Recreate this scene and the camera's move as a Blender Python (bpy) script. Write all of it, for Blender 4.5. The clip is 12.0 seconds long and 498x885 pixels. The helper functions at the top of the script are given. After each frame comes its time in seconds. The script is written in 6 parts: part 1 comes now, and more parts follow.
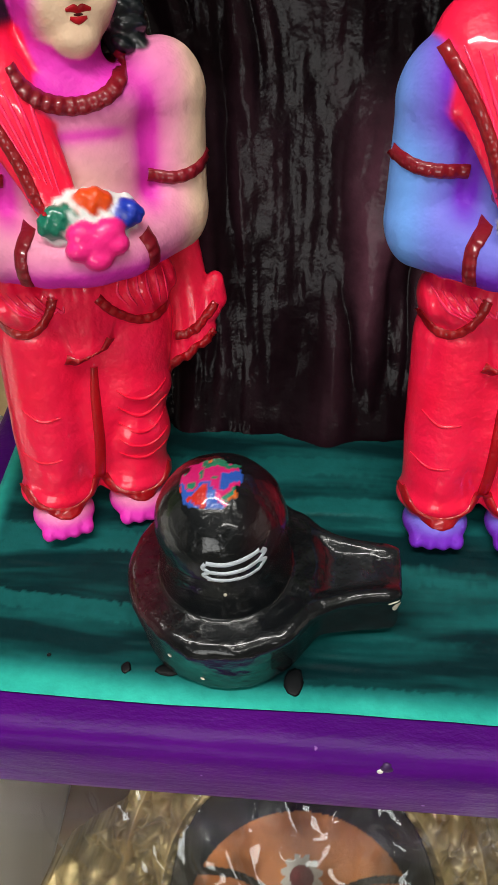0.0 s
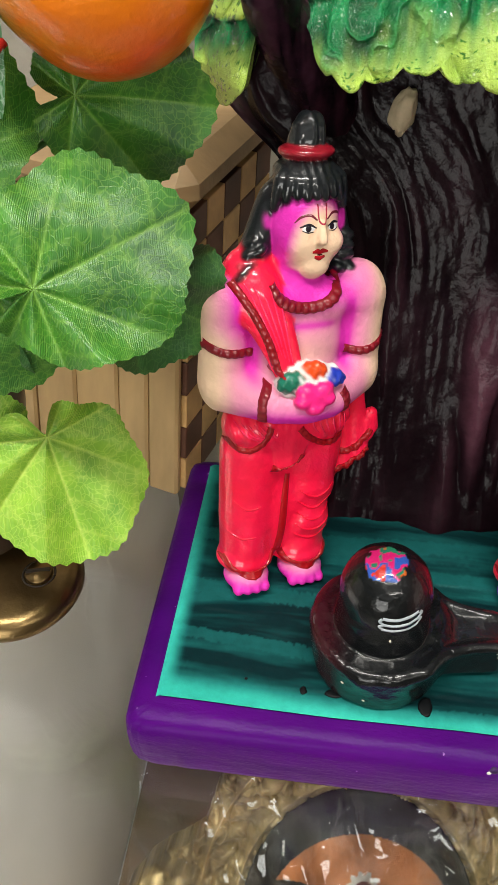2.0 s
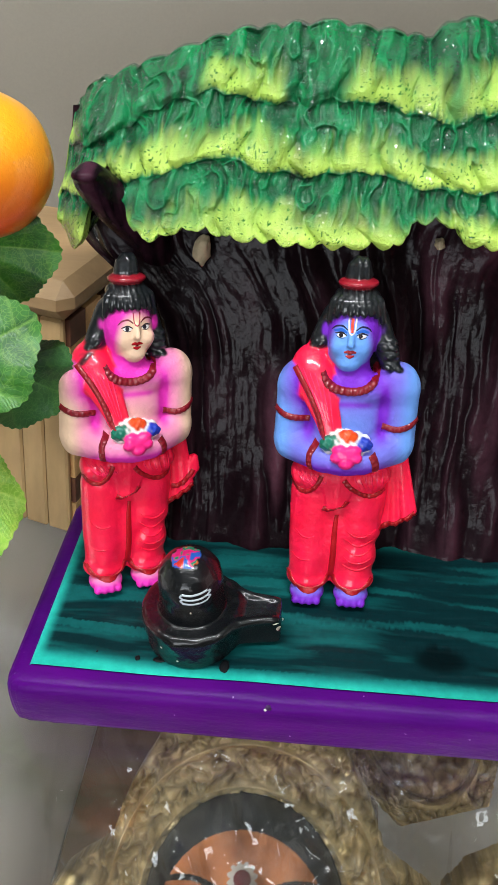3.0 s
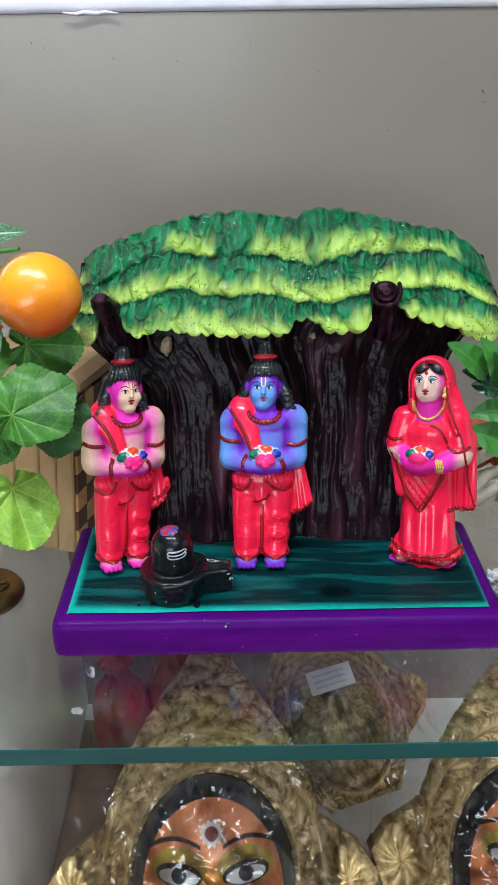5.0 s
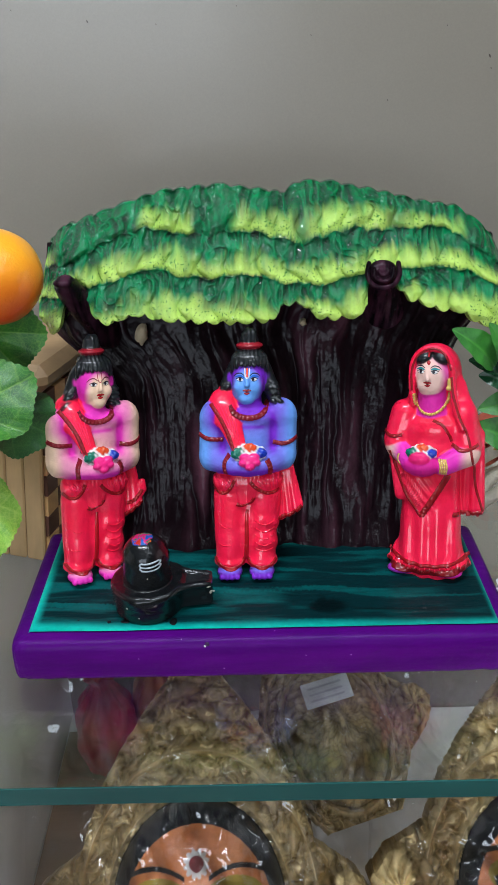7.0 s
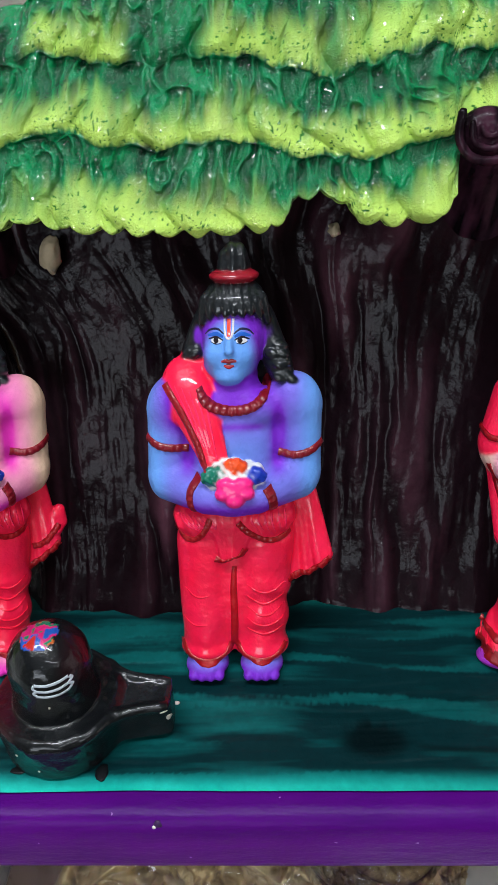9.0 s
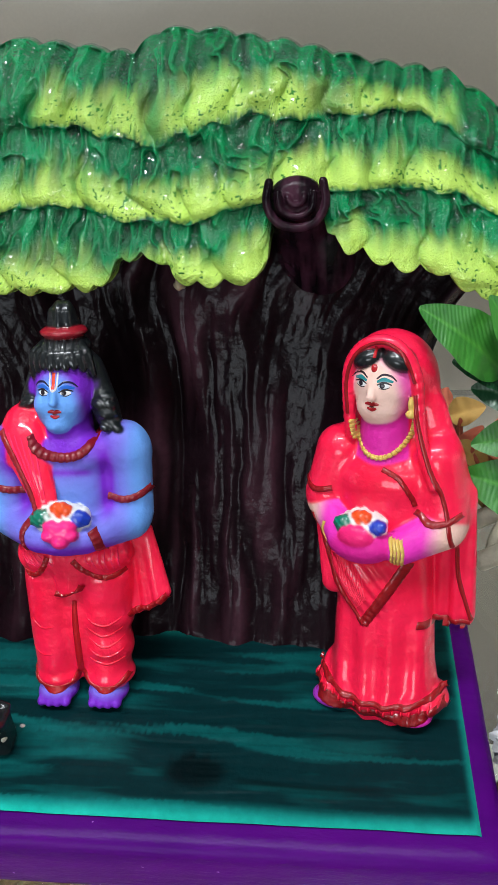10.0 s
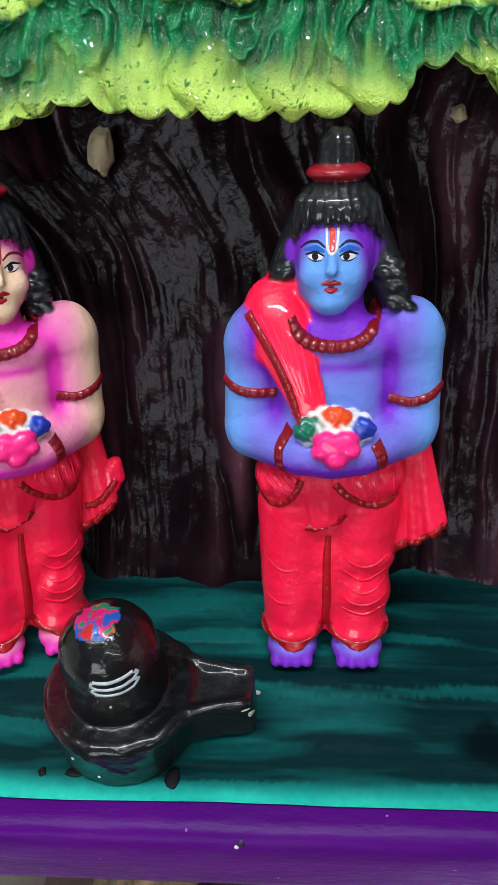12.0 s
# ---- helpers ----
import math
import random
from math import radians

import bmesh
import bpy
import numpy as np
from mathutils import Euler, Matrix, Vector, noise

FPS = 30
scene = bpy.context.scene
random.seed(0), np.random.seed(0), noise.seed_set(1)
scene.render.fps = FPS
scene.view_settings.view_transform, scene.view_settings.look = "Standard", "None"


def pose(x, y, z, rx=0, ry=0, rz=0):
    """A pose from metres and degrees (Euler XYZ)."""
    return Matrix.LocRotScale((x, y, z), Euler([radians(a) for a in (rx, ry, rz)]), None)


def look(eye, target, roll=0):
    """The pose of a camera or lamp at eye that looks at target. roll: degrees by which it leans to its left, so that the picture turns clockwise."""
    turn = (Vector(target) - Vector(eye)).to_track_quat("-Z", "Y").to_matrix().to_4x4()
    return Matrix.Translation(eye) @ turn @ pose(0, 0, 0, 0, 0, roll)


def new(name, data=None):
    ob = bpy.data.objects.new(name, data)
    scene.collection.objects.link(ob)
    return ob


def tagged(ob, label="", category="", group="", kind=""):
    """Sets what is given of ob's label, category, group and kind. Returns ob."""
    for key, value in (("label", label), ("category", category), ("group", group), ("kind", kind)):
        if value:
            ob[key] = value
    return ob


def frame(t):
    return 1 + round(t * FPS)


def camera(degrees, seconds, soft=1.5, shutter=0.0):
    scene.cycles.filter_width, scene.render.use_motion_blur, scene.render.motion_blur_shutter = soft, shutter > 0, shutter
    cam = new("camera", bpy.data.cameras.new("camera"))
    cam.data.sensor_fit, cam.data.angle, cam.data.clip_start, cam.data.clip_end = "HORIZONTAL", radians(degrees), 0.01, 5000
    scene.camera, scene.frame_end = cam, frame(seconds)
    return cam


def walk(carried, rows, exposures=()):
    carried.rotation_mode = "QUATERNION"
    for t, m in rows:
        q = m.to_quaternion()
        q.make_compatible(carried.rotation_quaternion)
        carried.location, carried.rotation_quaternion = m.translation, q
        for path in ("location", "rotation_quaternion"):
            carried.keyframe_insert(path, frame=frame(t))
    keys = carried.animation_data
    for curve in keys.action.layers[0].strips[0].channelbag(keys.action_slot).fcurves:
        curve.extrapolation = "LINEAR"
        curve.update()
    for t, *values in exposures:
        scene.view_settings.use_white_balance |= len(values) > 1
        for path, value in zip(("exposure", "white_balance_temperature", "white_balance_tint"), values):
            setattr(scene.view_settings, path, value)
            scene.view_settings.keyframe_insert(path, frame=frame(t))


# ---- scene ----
cam = camera(34.0, 12.0)
PATH = [
    (0, (-0.048, -0.069, 0.201), (-0.248, 1.278, -1.263), -4.2),
    (0.5, (-0.066, -0.074, 0.209), (-0.264, 1.289, -1.241), -3.6),
    (1, (-0.084, -0.073, 0.211), (-0.298, 1.302, -1.226), -3.3),
    (1.5, (-0.103, -0.077, 0.223), (-0.335, 1.309, -1.2), -2.7),
    (2, (-0.088, -0.119, 0.269), (-0.31, 1.313, -1.109), -1.5),
    (2.5, (-0.034, -0.17, 0.302), (-0.267, 1.323, -1.009), -1.7),
    (3, (-0.016, -0.206, 0.323), (-0.2, 1.376, -0.887), -1.0),
    (3.2, (-0.02, -0.237, 0.335), (-0.177, 1.37, -0.847), -0.8),
    (4.8, (-0.031, -0.407, 0.37), (-0.023, 1.371, -0.547), -0.8),
    (5, (-0.019, -0.424, 0.371), (-0.014, 1.364, -0.527), -0.9),
    (5.5, (-0.008, -0.452, 0.373), (-0.027, 1.344, -0.506), -1.0),
    (6, (-0.004, -0.472, 0.361), (-0.038, 1.328, -0.51), -0.9),
    (6.5, (-0.003, -0.439, 0.373), (-0.033, 1.356, -0.508), -1.0),
    (6.7, (-0.004, -0.413, 0.365), (-0.023, 1.38, -0.522), -1.0),
    (8.3, (-0.01, -0.202, 0.3), (0.028, 1.471, -0.795), -2.3),
    (8.5, (-0.004, -0.179, 0.295), (-0.003, 1.491, -0.807), -2.9),
    (9, (0.01, -0.153, 0.274), (-0.074, 1.516, -0.824), -2.8),
    (9.5, (0.047, -0.15, 0.288), (-0.144, 1.5, -0.825), -3.4),
    (10, (0.091, -0.152, 0.294), (-0.118, 1.506, -0.804), -3.8),
    (10.5, (0.084, -0.171, 0.31), (-0.158, 1.512, -0.743), -4.7),
    (11, (0.039, -0.14, 0.272), (-0.184, 1.532, -0.803), -5.0),
    (11.5, (0.02, -0.127, 0.256), (-0.176, 1.494, -0.899), -5.0),
    (12, (-0.01, -0.105, 0.249), (-0.191, 1.452, -0.992), -4.8),
]
EXPOSURES = [(0.0, -0.47, 7100, 10), (1.5, -0.5, 7200, 10), (2.0, -0.27, 7300, 10), (2.5, -0.2, 6800, 10), (3.2, -0.2, 6500, 10), (5.0, -0.44, 6050, 10), (6.0, -0.64, 5950, 10), (6.7, -0.59, 5950, 10), (8.3, -0.48, 6200, 10), (9.0, -0.52, 6200, 10), (10.0, -0.42, 6300, 8), (11.4, -0.54, 6300, 9), (12.0, -0.47, 6400, 10)]
walk(cam, [(t, look(eye, target, roll)) for t, eye, target, roll in PATH], EXPOSURES)

# ---- world, sun and large lights ----
world = bpy.data.worlds.new("shop_daylight")
scene.world = world
world.use_nodes = True
wn = world.node_tree
sky = wn.nodes.new("ShaderNodeTexSky")
sky.sky_type = "NISHITA"
sky.sun_disc = False
sky.sun_elevation, sky.sun_rotation = radians(50), radians(200)
wn.links.new(sky.outputs[0], wn.nodes["Background"].inputs[0])
wn.nodes["Background"].inputs[1].default_value = 0.1


def area_lamp(name, eye, target, sx, sy, watts, colour):
    data = bpy.data.lights.new(name, "AREA")
    data.shape, data.size, data.size_y, data.energy, data.color = "RECTANGLE", sx, sy, watts, colour
    lamp = new(name, data)
    lamp.matrix_world = look(eye, target)
    return lamp


# daylight through the two shop windows, the front one added unseen, and two added tube lamps under the ceiling
area_lamp("window_daylight", (-0.70, -2.90, 0.62), (-0.20, 0.1, 0.15), 1.5, 1.0, 40, (0.91, 0.96, 1.0))
area_lamp("added_tube_light", (-0.20, -0.22, 1.42), (-0.20, -0.22, 0.0), 1.2, 0.06, 31, (0.95, 0.98, 1.0))
area_lamp("window_daylight", (-1.30, 1.50, 0.75), (0.0, 0.1, 0.25), 1.6, 1.1, 38, (0.93, 0.97, 1.0))
area_lamp("added_tube_light", (0.60, -1.20, 1.42), (0.60, -1.20, 0.0), 1.2, 0.06, 12, (0.95, 0.98, 1.0))


# ---- node materials ----
class Nodes:
    def __init__(self, name):
        self.mat = bpy.data.materials.new(name)
        self.mat.use_nodes = True
        self.t = self.mat.node_tree
        self.b = self.t.nodes["Principled BSDF"]

    def n(self, kind, **values):
        node = self.t.nodes.new("ShaderNode" + kind)
        for k, v in values.items():
            if k in node.inputs.keys():
                node.inputs[k].default_value = v
        return node

    def link(self, a, b):
        self.t.links.new(a, b)

    def coords(self, scale=(1, 1, 1)):
        tc, mp = self.n("TexCoord"), self.n("Mapping")
        mp.inputs["Scale"].default_value = scale
        self.link(tc.outputs["Object"], mp.inputs["Vector"])
        return mp.outputs["Vector"]

    def noise(self, scale, detail=4.0, rough=0.55, stretch=(1, 1, 1)):
        node = self.n("TexNoise", Scale=scale, Detail=detail, Roughness=rough)
        self.link(self.coords(stretch), node.inputs["Vector"])
        return node.outputs["Fac"]

    def ramp(self, fac, *stops):
        node = self.n("ValToRGB")
        e = node.color_ramp.elements
        while len(e) < len(stops):
            e.new(0.5)
        for el, (p, c) in zip(e, stops):
            el.position, el.color = p, (*c, 1) if len(c) == 3 else c
        self.link(fac, node.inputs["Fac"])
        return node.outputs["Color"]

    def mix(self, fac, a, b, how="MIX"):
        node = self.t.nodes.new("ShaderNodeMix")
        node.data_type, node.blend_type = "RGBA", how
        for sock, v in ((node.inputs["Factor"], fac), (node.inputs["A"], a), (node.inputs["B"], b)):
            if isinstance(v, bpy.types.NodeSocket):
                self.link(v, sock)
            elif isinstance(v, (int, float)):
                sock.default_value = v
            else:
                sock.default_value = (*v, 1)
        # the colour sockets come after the number and vector sockets of the same name
        for name, v in (("A", a), ("B", b)):
            sock = [s for s in node.inputs if s.name == name and s.type == "RGBA"][0]
            if isinstance(v, bpy.types.NodeSocket):
                self.link(v, sock)
            else:
                sock.default_value = (*v, 1)
        return [s for s in node.outputs if s.type == "RGBA"][0]

    def attr(self, name):
        node = self.n("Attribute")
        node.attribute_name = name
        return node

    def colour(self, c):
        if isinstance(c, bpy.types.NodeSocket):
            self.link(c, self.b.inputs["Base Color"])
        else:
            self.b.inputs["Base Color"].default_value = (*c, 1)
        return self

    def rough(self, r):
        if isinstance(r, bpy.types.NodeSocket):
            self.link(r, self.b.inputs["Roughness"])
        else:
            self.b.inputs["Roughness"].default_value = r
        return self

    def set(self, **values):
        for k, v in values.items():
            self.b.inputs[k.replace("_", " ")].default_value = v
        return self

    def bump(self, height, distance, strength=1.0):
        node = self.n("Bump", Distance=distance, Strength=strength)
        self.link(height, node.inputs["Height"])
        self.link(node.outputs["Normal"], self.b.inputs["Normal"])
        return self


def plaster_paint(name, rough=0.3, relief=0.00025, mottling=0.12, coat=0.25, spec=0.4, grain=420):
    """Brushed enamel on cast plaster: the colour lies in the mesh's paint layer, alpha is its gloss."""
    m = Nodes(name)
    a = m.attr("paint")
    spots = m.ramp(m.noise(260, 5, 0.6), (0.3, (1 - mottling,) * 3), (0.7, (1.0,) * 3))
    m.colour(m.mix(1.0, a.outputs["Color"], spots, "MULTIPLY"))
    r = m.n("MapRange")
    m.link(a.outputs["Alpha"], r.inputs["Value"])
    r.inputs["To Min"].default_value, r.inputs["To Max"].default_value = 0.6, rough
    m.rough(r.outputs["Result"])
    w = m.n("MapRange")
    m.link(a.outputs["Alpha"], w.inputs["Value"])
    w.inputs["From Min"].default_value, w.inputs["From Max"].default_value, w.inputs["To Max"].default_value = 0.5, 0.95, coat
    m.link(w.outputs["Result"], m.b.inputs["Coat Weight"])
    m.set(Coat_Roughness=0.07, Specular_IOR_Level=spec)
    m.bump(m.noise(grain, 3, 0.55), relief)
    return m.mat


PAINT = plaster_paint("painted_plaster", 0.34, 0.0006, mottling=0.08, coat=0.7, spec=0.2, grain=220)
BARK_PAINT = plaster_paint("brown_bark_paint", 0.2, 0.0005, 0.3, 0.0, 0.085, 170)
ENAMEL = plaster_paint("black_enamel", 0.24, 0.0010, 0.2, 0.4, 0.22, 200)
PAINT_WET = plaster_paint("gloss_painted_plaster", 0.3, 0.0002, 0.2, 0.0, 0.06)


def plain(name, c, rough=0.5, metal=0.0, vary=0.15, scale=60, relief=0.0, stretch=(1, 1, 1), **more):
    m = Nodes(name)
    f = m.noise(scale, 5, 0.6, stretch)
    dark = tuple(v * (1 - vary) for v in c)
    light = tuple(min(1, v * (1 + vary)) for v in c)
    m.colour(m.ramp(f, (0.3, dark), (0.7, light)))
    m.rough(rough).set(Metallic=metal, **more)
    if relief:
        m.bump(m.noise(scale * 4, 4, 0.6, stretch), relief)
    return m.mat


# ---- building helpers ----
def thing(name, at, label, category, group="", kind="", m=None):
    ob = new(name)
    ob.empty_display_size = 0.02
    ob.matrix_world = m if m is not None else Matrix.Translation(at)
    return tagged(ob, label, category, group, kind)


def put(name, mesh, parent=None, label="", smooth=True):
    """Link a mesh as an object, in world coordinates, under a parent."""
    if smooth:
        mesh.shade_smooth()
    ob = new(name, mesh)
    if parent is not None:
        ob.parent = parent
        ob.matrix_parent_inverse = parent_world(parent).inverted()
    if label:
        ob["label"] = label
    return ob


def parent_world(ob):
    m = ob.matrix_basis.copy()
    if ob.parent is not None:
        m = parent_world(ob.parent) @ ob.matrix_parent_inverse @ m
    return m


def part(name, bm, material, parent, label="", smooth=True):
    mesh = bpy.data.meshes.new(name)
    bm.to_mesh(mesh)
    bm.free()
    mesh.materials.append(material)
    return put(name, mesh, parent, label, smooth)


def array_mesh(name, verts, faces, material, colours=None):
    """A mesh out of arrays; colours: r, g, b, gloss for each corner point."""
    mesh = bpy.data.meshes.new(name)
    mesh.from_pydata(np.asarray(verts).tolist(), [], np.asarray(faces).tolist() if not isinstance(faces, list) else faces)
    mesh.materials.append(material)
    if colours is not None:
        layer = mesh.attributes.new("paint", "FLOAT_COLOR", "POINT")
        layer.data.foreach_set("color", np.ascontiguousarray(colours, dtype=np.float32).ravel())
    mesh.update()
    return mesh


def grid_faces(nu, nv, wrap=False):
    i, j = np.meshgrid(np.arange(nu if wrap else nu - 1), np.arange(nv - 1), indexing="ij")
    i2 = (i + 1) % nu
    return np.stack([i * nv + j, i2 * nv + j, i2 * nv + j + 1, i * nv + j + 1], -1).reshape(-1, 4)


def box_bm(lo, hi, bevel=0.0, segments=2):
    bm = bmesh.new()
    bmesh.ops.create_cube(bm, size=1.0)
    for v in bm.verts:
        v.co = Vector([lo[i] + (v.co[i] + 0.5) * (hi[i] - lo[i]) for i in range(3)])
    if bevel:
        bmesh.ops.bevel(bm, geom=bm.edges[:], offset=bevel, segments=segments, affect="EDGES", profile=0.5)
    return bm


def lathe_bm(profile, centre=(0, 0, 0), n=48, m=None):
    """A turned solid: profile of (radius, height) pairs from the bottom to the top."""
    bm = bmesh.new()
    rings = []
    for r, z in profile:
        if r < 1e-6:
            rings.append([bm.verts.new((0, 0, z))])
        else:
            rings.append([bm.verts.new((r * math.cos(a), r * math.sin(a), z)) for a in (2 * math.pi * k / n for k in range(n))])
    for a, b in zip(rings, rings[1:]):
        for k in range(n):
            q = [a[k % len(a)], a[(k + 1) % len(a)], b[(k + 1) % len(b)], b[k % len(b)]]
            q = list(dict.fromkeys(q))
            if len(q) > 2:
                bm.faces.new(q)
    if m is not None:
        bmesh.ops.transform(bm, matrix=m, verts=bm.verts)
    bmesh.ops.translate(bm, vec=Vector(centre), verts=bm.verts)
    bmesh.ops.recalc_face_normals(bm, faces=bm.faces)
    return bm


def tube_bm(points, radius, n=8, bm=None):
    """A round rod along points; radius is a number or one for each point."""
    bm = bm or bmesh.new()
    pts = [Vector(p) for p in points]
    radii = [radius] * len(pts) if isinstance(radius, (int, float)) else radius
    rings = []
    for i, p in enumerate(pts):
        way = (pts[min(i + 1, len(pts) - 1)] - pts[max(i - 1, 0)]).normalized()
        side = way.orthogonal() if i == 0 else (last - way * last.dot(way))
        side.normalize()
        last = side
        up = way.cross(side)
        rings.append([bm.verts.new(p + radii[i] * (side * math.cos(a) + up * math.sin(a))) for a in (2 * math.pi * k / n for k in range(n))])
    for a, b in zip(rings, rings[1:]):
        for k in range(n):
            bm.faces.new((a[k], a[(k + 1) % n], b[(k + 1) % n], b[k]))
    bm.faces.new(rings[0][::-1])
    bm.faces.new(rings[-1])
    return bm


def spline(points, n=12):
    """A smooth line through points (Catmull-Rom), as an array."""
    p = np.asarray(points, float)
    p = np.vstack([2 * p[0] - p[1], p, 2 * p[-1] - p[-2]])
    out = []
    for i in range(1, len(p) - 2):
        for t in np.arange(n) / n:
            a, b, c, d = p[i - 1], p[i], p[i + 1], p[i + 2]
            out.append(0.5 * (2 * b + (c - a) * t + (2 * a - 5 * b + 4 * c - d) * t * t + (3 * b - a - 3 * c + d) * t ** 3))
    out.append(p[-2])
    return np.array(out)


def vnoise(x, y, seed=0):
    """Smooth value noise of two arrays, from 0 to 1."""
    x, y = np.broadcast_arrays(np.asarray(x, float), np.asarray(y, float))
    i, j = np.floor(x).astype(np.int64), np.floor(y).astype(np.int64)
    u, v = x - i, y - j
    u, v = u * u * (3 - 2 * u), v * v * (3 - 2 * v)

    def h(a, b):
        k = (a * 374761393 + b * 668265263 + seed * 144665) & 0x7FFFFFFF
        k = ((k ^ (k >> 13)) * 1274126177) & 0x7FFFFFFF
        return ((k ^ (k >> 16)) & 0xFFFF) / 65535.0
    return (h(i, j) * (1 - u) + h(i + 1, j) * u) * (1 - v) + (h(i, j + 1) * (1 - u) + h(i + 1, j + 1) * u) * v


def fbm(x, y, seed=0, octaves=4):
    out, amp, tot = 0, 1.0, 0.0
    for o in range(octaves):
        out = out + amp * vnoise(np.asarray(x) * 2 ** o, np.asarray(y) * 2 ** o, seed + o)
        tot += amp
        amp *= 0.5
    return out / tot


def sstep(a, b, x):
    t = np.clip((np.asarray(x, float) - a) / (b - a), 0, 1)
    return t * t * (3 - 2 * t)


def lerp(a, b, t):
    t = np.asarray(t)[..., None]
    return np.asarray(a, float) * (1 - t) + np.asarray(b, float) * t


# ---- modelling in clay: smooth unions of simple solids, meshed ----
class Clay:
    """Lengths in millimetres, x across, y backwards, z up; the front is at minus y."""

    def __init__(self, lo, hi, h=0.7):
        self.lo, self.h = np.array(lo, float), h
        self.n = [int((b - a) / h) + 1 for a, b in zip(lo, hi)]
        self.f = np.full(self.n, 9.0, np.float32)
        self.solids = []
        self.extra = []

    def add(self, fn, lo, hi, paint, k=1.5, gloss=0.7):
        pad = 4 + k
        a = [max(0, int((lo[i] - pad - self.lo[i]) / self.h)) for i in range(3)]
        b = [min(self.n[i], int((hi[i] + pad - self.lo[i]) / self.h) + 2) for i in range(3)]
        if any(q <= p for p, q in zip(a, b)):
            return
        x, y, z = (self.lo[i] + self.h * np.arange(a[i], b[i], dtype=np.float32) for i in range(3))
        d = fn(x[:, None, None], y[None, :, None], z[None, None, :])
        s = np.s_[a[0]:b[0], a[1]:b[1], a[2]:b[2]]
        f = self.f[s]
        w = np.clip(0.5 + 0.5 * (f - d) / k, 0, 1)
        self.f[s] = f * (1 - w) + d * w - k * w * (1 - w)
        self.solids.append((fn, paint, gloss))

    def ell(self, c, r, paint, k=1.5, turn=(0, 0, 0), gloss=0.7, ripple=None):
        m = np.array(Euler([radians(v) for v in turn]).to_matrix()).T
        big = max(r)

        def fn(x, y, z):
            p = [x - c[0], y - c[1], z - c[2]]
            if any(turn):
                p = [m[i, 0] * p[0] + m[i, 1] * p[1] + m[i, 2] * p[2] for i in range(3)]
            k0 = np.sqrt(sum((q / s) ** 2 for q, s in zip(p, r))) + 1e-6
            k1 = np.sqrt(sum((q / s ** 2) ** 2 for q, s in zip(p, r))) + 1e-6
            d = k0 * (k0 - 1) / k1
            return d if ripple is None else d + ripple(x, y, z)
        ext = [big] * 3 if any(turn) else r
        self.add(fn, [c[i] - ext[i] for i in range(3)], [c[i] + ext[i] for i in range(3)], paint, k, gloss)

    def cone(self, a, b, ra, rb, paint, k=1.5, flat=1.0, gloss=0.7, ripple=None):
        """A rod with round ends from a to b; flat squeezes it front to back."""
        a, b = np.array(a, float), np.array(b, float)
        q = np.array([1, 1 / flat, 1])
        u = (b - a) * q
        uu = float(u @ u) + 1e-9

        def fn(x, y, z):
            px, py, pz = x - a[0], (y - a[1]) / flat, z - a[2]
            t = np.clip((px * u[0] + py * u[1] + pz * u[2]) / uu, 0, 1)
            d = np.sqrt((px - t * u[0]) ** 2 + (py - t * u[1]) ** 2 + (pz - t * u[2]) ** 2) - (ra + (rb - ra) * t)
            d = d * min(1.0, flat)
            return d if ripple is None else d + ripple(x, y, z)
        r = max(ra, rb)
        self.add(fn, np.minimum(a, b) - r, np.maximum(a, b) + r, paint, k, gloss)

    def rope(self, points, r, paint, k=0.8, n=5, flat=1.0, gloss=0.8):
        p = spline(points, n)
        r = [r] * len(p) if isinstance(r, (int, float)) else np.interp(np.linspace(0, 1, len(p)), np.linspace(0, 1, len(r)), r)
        for i in range(len(p) - 1):
            self.cone(p[i], p[i + 1], r[i], r[i + 1], paint, k, flat, gloss)

    def surface(self):
        """Surface nets."""
        f, h = self.f, self.h
        s = f < 0
        n = self.n
        corners = [(i, j, k) for i in (0, 1) for j in (0, 1) for k in (0, 1)]
        c = sum(s[i:n[0] - 1 + i, j:n[1] - 1 + j, k:n[2] - 1 + k].astype(np.int8) for i, j, k in corners)
        act = (c > 0) & (c < 8)
        cells = np.argwhere(act)
        index = np.full(act.shape, -1, np.int64)
        index[act] = np.arange(len(cells))
        tot, cnt = np.zeros((len(cells), 3)), np.zeros(len(cells))
        for ca in corners:
            for ax in range(3):
                if ca[ax]:
                    continue
                cb = list(ca)
                cb[ax] = 1
                fa = f[cells[:, 0] + ca[0], cells[:, 1] + ca[1], cells[:, 2] + ca[2]]
                fb = f[cells[:, 0] + cb[0], cells[:, 1] + cb[1], cells[:, 2] + cb[2]]
                cr = (fa < 0) != (fb < 0)
                t = np.where(cr, fa / np.where(cr, fa - fb, 1), 0)
                p = np.tile(np.array(ca, float), (len(cells), 1))
                p[:, ax] = t
                tot += p * cr[:, None]
                cnt += cr
        verts = self.lo + h * (cells + tot / cnt[:, None])
        faces = []
        for ax in range(3):
            a, b = (ax + 1) % 3, (ax + 2) % 3
            lo, hi = [slice(None)] * 3, [slice(None)] * 3
            lo[ax], hi[ax] = slice(0, -1), slice(1, None)
            e = np.argwhere(s[tuple(lo)] != s[tuple(hi)])
            e = e[(e[:, a] > 0) & (e[:, b] > 0) & (e[:, a] < n[a] - 1) & (e[:, b] < n[b] - 1)]
            inside = s[tuple(e.T)]
            q = []
            for da, db in ((0, 0), (-1, 0), (-1, -1), (0, -1)):
                g = e.copy()
                g[:, a] += da
                g[:, b] += db
                q.append(index[tuple(g.T)])
